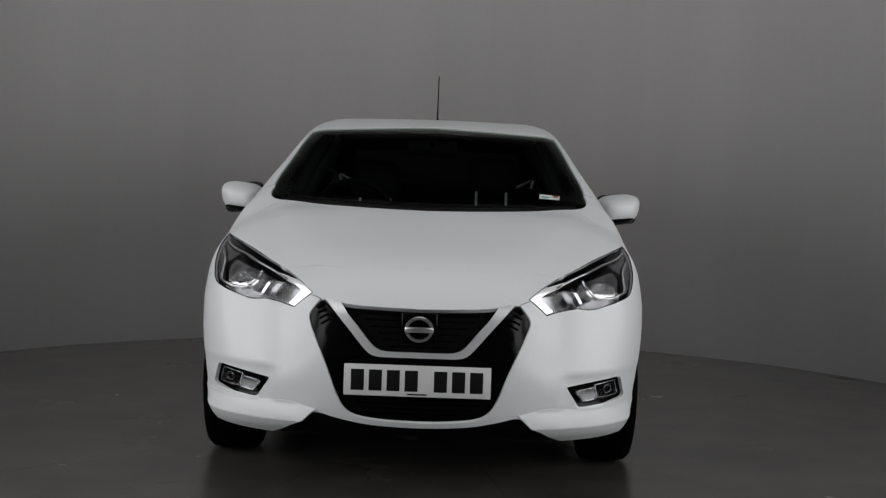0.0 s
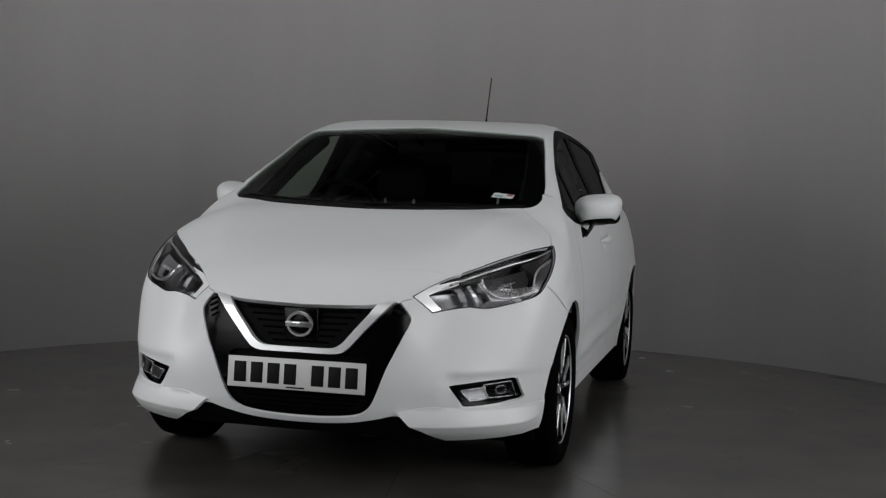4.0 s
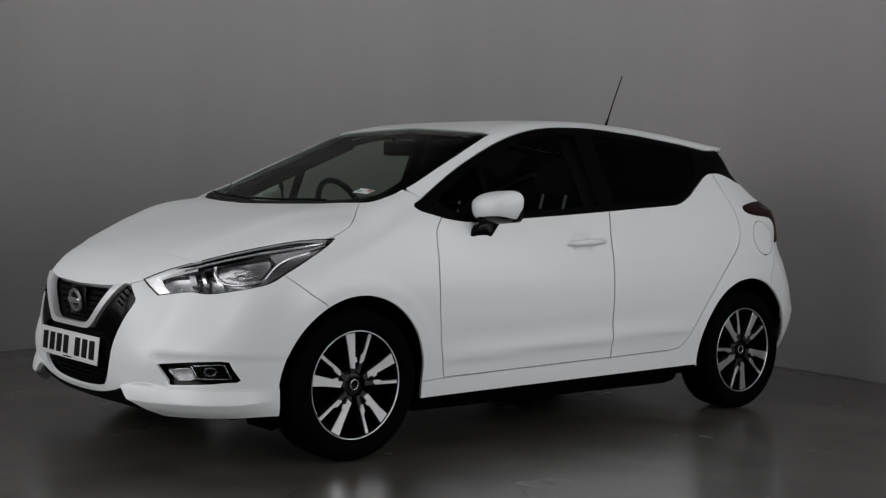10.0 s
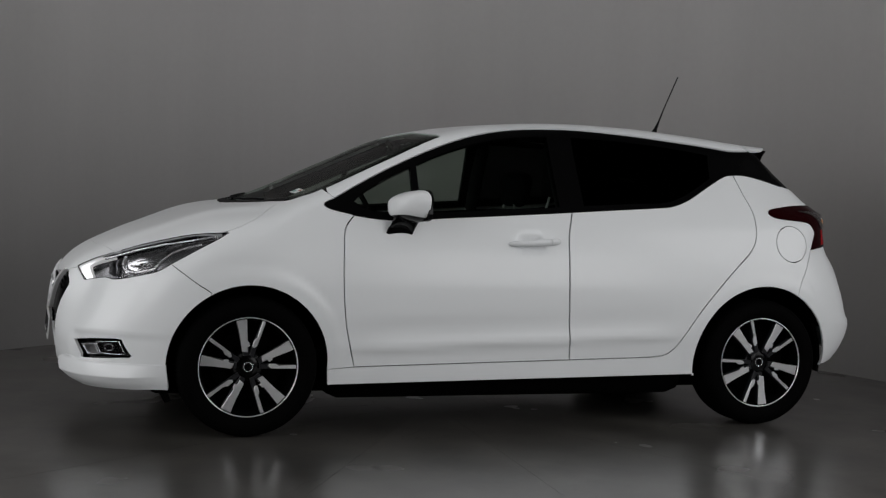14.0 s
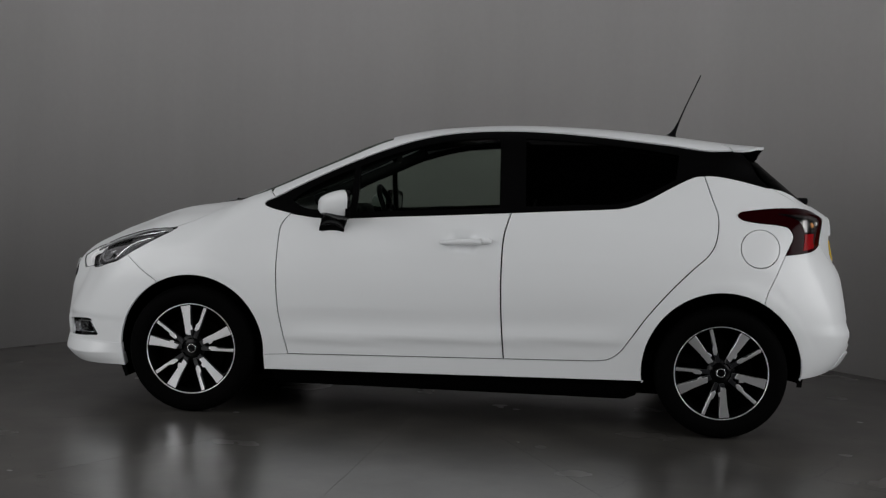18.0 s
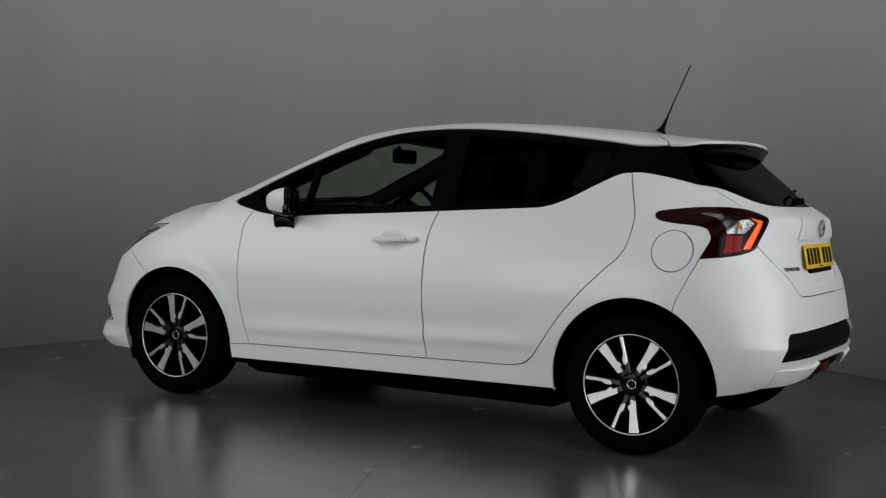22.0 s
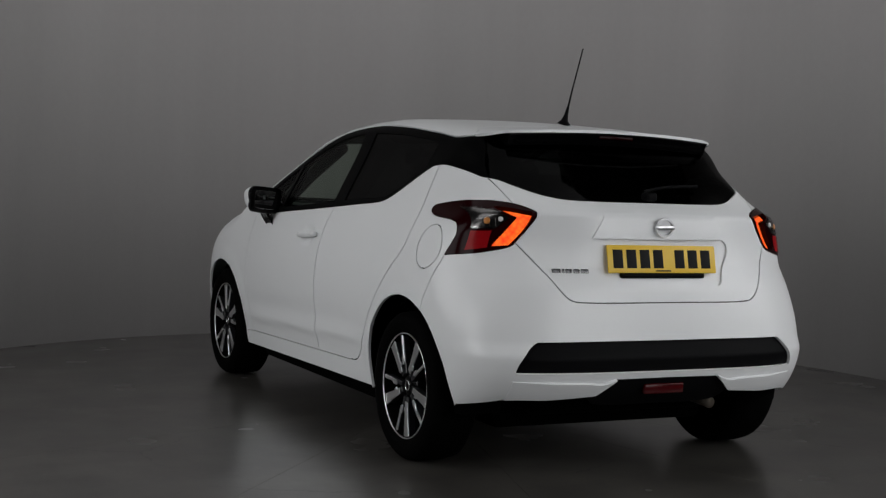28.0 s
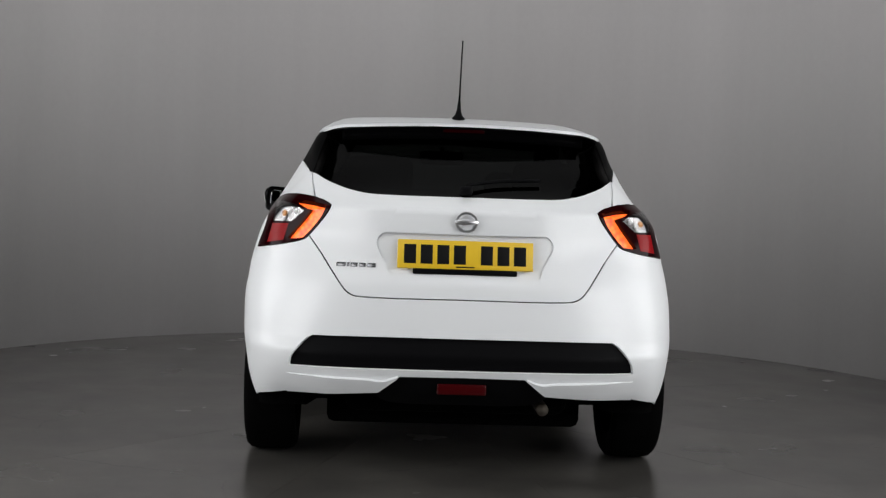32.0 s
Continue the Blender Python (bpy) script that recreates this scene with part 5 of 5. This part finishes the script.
# wheels
def wheel():
    w = part("wheel", mesh_of("wheel", *lathe([(.205, -.085), (.24, -.10), (.285, -.10), (.303, -.085), (.308, -.05), (.308, .05), (.303, .085), (.288, .102), (.262, .108), (.236, .104), (.222, .094), (.216, .088)], 72)), RUBBER, car, "black tyre on two-tone alloy wheel")
    part("rim_edge", mesh_of("rim_edge", *lathe([(.2187, .090), (.2182, .094), (.2168, .0955), (.2146, .095), (.2136, .090)], 72)), SATIN, w, "bright machined rim edge")
    part("rim_barrel", mesh_of("rim_barrel", *lathe([(.2136, .091), (.207, .085), (.203, .07), (.195, .0), (.19, -.08)], 72)), DARK, w, "dark rim barrel")
    part("rim_back", mesh_of("rim_back", *lathe([(.19, -.02), (.10, -.01), (.001, -.01)], 40)), DARK, w)
    v, f = lathe([(.150, .0), (.150, .012), (.09, .012), (.09, .0)], 40)
    part("brake_disc", mesh_of("brake_disc", v, f, False), DARK, w, "dark brake disc")
    v, f = lathe([(.070, .02), (.072, .055), (.062, .068), (.040, .074), (.033, .076), (.001, .076)], 40)
    part("hub", mesh_of("hub", v, f), BLACK, w, "dark hub")
    v, f = lathe([(.027, .074), (.026, .078), (.020, .080), (.001, .080)], 32)
    part("hub_cap", mesh_of("hub_cap", v, f), BLACK, w, "black hub cap with small chrome mark")
    v, f = lathe([(.0215, .0785), (.0212, .0812), (.0195, .0822), (.0178, .0812), (.0174, .0785)], 28)
    part("hub_cap_mark", mesh_of("hub_cap_mark", v, f), CHROME, w)
    wide = [(.016, .072), (.016, .15), (.021, .2095), (-.026, .209), (-.014, .112), (-.020, .108), (-.022, .090), (-.010, .088), (-.008, .064)]
    thin = [(-.006, .100), (.004, .086), (.014, .090), (.015, .118), (.006, .134), (.008, .2105), (-.008, .2105), (-.007, .13)]
    under = [(-.012, .05), (.012, .05), (.020, .208), (-.025, .208)]
    under2 = [(-.008, .05), (.012, .05), (.0075, .208), (-.0075, .208)]
    m_w, m_t, m_u, m_v = (bpy.data.meshes.new(k) for k in ("spoke_face", "thin_spoke_face", "spoke", "thin_spoke"))
    for me, poly, d, mt in ((m_w, wide, .006, SATIN), (m_t, thin, .006, SATIN), (m_u, under, .028, ALLOY_DARK), (m_v, under2, .026, ALLOY_DARK)):
        bm = prism(poly, d)
        bm.to_mesh(me)
        bm.free()
        me.materials.append(mt)
    bolt = mesh_of("wheel_bolt", *lathe([(.009, .05), (.009, .066), (.006, .07), (.001, .07)], 8))
    bolt.materials.append(DARK)
    for k in range(5):
        for me, a, y, lab in ((m_w, -10, .083, "bright wide spoke face"), (m_t, 18, .083, "bright thin spoke face"), (m_u, -10, .055, "dark spoke"), (m_v, 18, .057, "dark thin spoke")):
            o = part(me.name, me, None, w, lab)
            o.matrix_local = pose(0, y, 0, 0, -(a + 72 * k), 0)
        o = part("wheel_bolt", bolt, None, w)
        o.matrix_local = pose(.050 * math.sin(radians(72 * k + 30)), 0, .050 * math.cos(radians(72 * k + 30)))
    return w


first = wheel()
spots = [(AX, .752, 0, 0), (-AX, .752, 0, -39), (AX, -.752, 180, 10), (-AX, -.752, 180, 40)]
for i, (x, y, rz, spin) in enumerate(spots):
    m = pose(x, y, .308, 0, 0, rz) @ pose(0, 0, 0, 0, spin, 0)
    if i == 0:
        first.matrix_basis = m
    else:
        copy_thing(first, m)

# cabin
dash = part("dashboard", box(.42, 1.34, .24, .07, (.82, 0, .86), 4, pose(0, 0, 0, 0, 8, 0)), DASH, car, "black dashboard")
part("instrument_hood", box(.18, .34, .09, .04, (.68, -.36, .975), 4), DASH, dash)
part("centre_screen", box(.03, .24, .14, .012, (.64, 0, .945), 3, pose(0, 0, 0, 0, -12, 0)), BLACK, dash, "black centre screen")
ring = [(0, .178 * math.cos(a), .178 * math.sin(a)) for a in np.linspace(0, 2 * math.pi, 40, endpoint=False)]
v, f = rod(ring, .015, 10, True)
sw = part("steering_wheel", mesh_of("steering_wheel", v, f), PLASTIC, car, "black steering wheel")
sw.matrix_local = pose(.47, -.36, .955, 0, 24, 0)
part("wheel_boss", box(.05, .15, .11, .025, (.015, 0, -.01), 3), PLASTIC, sw)
for a in (0, 180, 270):
    part("wheel_spoke", box(.018, .11, .035, .006, (.008, .115 * math.cos(radians(a)), .115 * math.sin(radians(a))), 2, pose(0, 0, 0, a, 0, 0)), PLASTIC, sw)
for y in (.31, -.31):
    seat = part("front_seat", box(.50, .50, .17, .06, (.02, y, .54), 4, pose(0, 0, 0, 0, -6, 0)), FABRIC, car, "black cloth front seat")
    part("backrest", box(.15, .50, .52, .06, (-.28, y, .75), 4, pose(0, 0, 0, 0, -17, 0)), FABRIC, seat)
    part("side_bolster", box(.17, .09, .44, .035, (-.23, y + .21, .75), 3, pose(0, 0, 0, 0, -17, 0)), FABRIC, seat)
    part("side_bolster", box(.17, .09, .44, .035, (-.23, y - .21, .75), 3, pose(0, 0, 0, 0, -17, 0)), FABRIC, seat)
    part("headrest", box(.10, .27, .19, .05, (-.385, y, 1.175 if y > 0 else 1.115), 4, pose(0, 0, 0, 0, -10, 0)), FABRIC, seat)
    for d in (-.08, .08):
        v, f = rod([(-.345, y + d, 1.01), (-.37, y + d, 1.10)], .007, 8)
        part("headrest_post", mesh_of("headrest_post", v, f), POST, seat)
bench = part("rear_bench", box(.46, 1.25, .17, .06, (-.78, 0, .58), 4), FABRIC, car, "black cloth rear bench")
part("bench_back", box(.14, 1.25, .56, .06, (-1.10, 0, .84), 4, pose(0, 0, 0, 0, -22, 0)), FABRIC, bench)
for y in (.36, -.36):
    part("headrest", box(.09, .26, .16, .045, (-1.22, y, 1.17), 4, pose(0, 0, 0, 0, -12, 0)), FABRIC, bench)
part("inner_mirror", box(.03, .24, .075, .02, (.40, 0, 1.285), 4), PLASTIC, car, "black inner mirror")
v, f = rod([(.445, 0, 1.338), (.41, 0, 1.30)], .012, 8)
part("mirror_stem", mesh_of("mirror_stem", v, f), PLASTIC, car)
part("parcel_shelf", box(.36, 1.1, .03, .01, (-1.40, 0, .98)), DASH, car, "black parcel shelf")
for sgn in (1, -1):
    v, f = rod([(.95, sgn * .60, 1.02), (.62, sgn * .575, 1.17), (.30, sgn * .53, 1.315)], .035, 10)
    part("pillar_lining", mesh_of("pillar_lining", v, f), DASH, car)
    v, f = rod([(-.255, sgn * .69, 1.0), (-.25, sgn * .59, 1.18), (-.25, sgn * .49, 1.34)], .035, 10)
    part("middle_pillar_lining", mesh_of("middle_pillar_lining", v, f), DASH, car)


def motions():
    """The turntable carries the car round by about 5.9 degrees a second, from 1.7 s on."""
    turns = [(0, -90.63), (1.0, -90.63), (1.6, -90.7), (2, -92.2), (3, -98.0), (4.5, -106.75), (6, -115.56), (7, -121.47), (8, -127.43), (9, -133.44), (10, -139.42), (11, -145.43), (12, -151.36), (13, -157.1),
             (14.5, -165.2), (16.5, -176.95), (17.5, -182.95), (19, -191.6), (20, -197.4), (21, -203.25), (22, -209.15), (23, -215.0), (24, -220.83), (25, -226.68), (26.5, -235.4), (28, -244.15), (29, -250.05), (30, -255.9), (31, -261.7), (32, -267.52)]
    walk(table, [(t, pose(0, 0, 0, 0, 0, a)) for t, a in turns])
    walk(car, [(t, pose(0, 0, 0, 0, 0, a) @ pose(-.1736, -.0263, 0)) for t, a in turns])


motions()
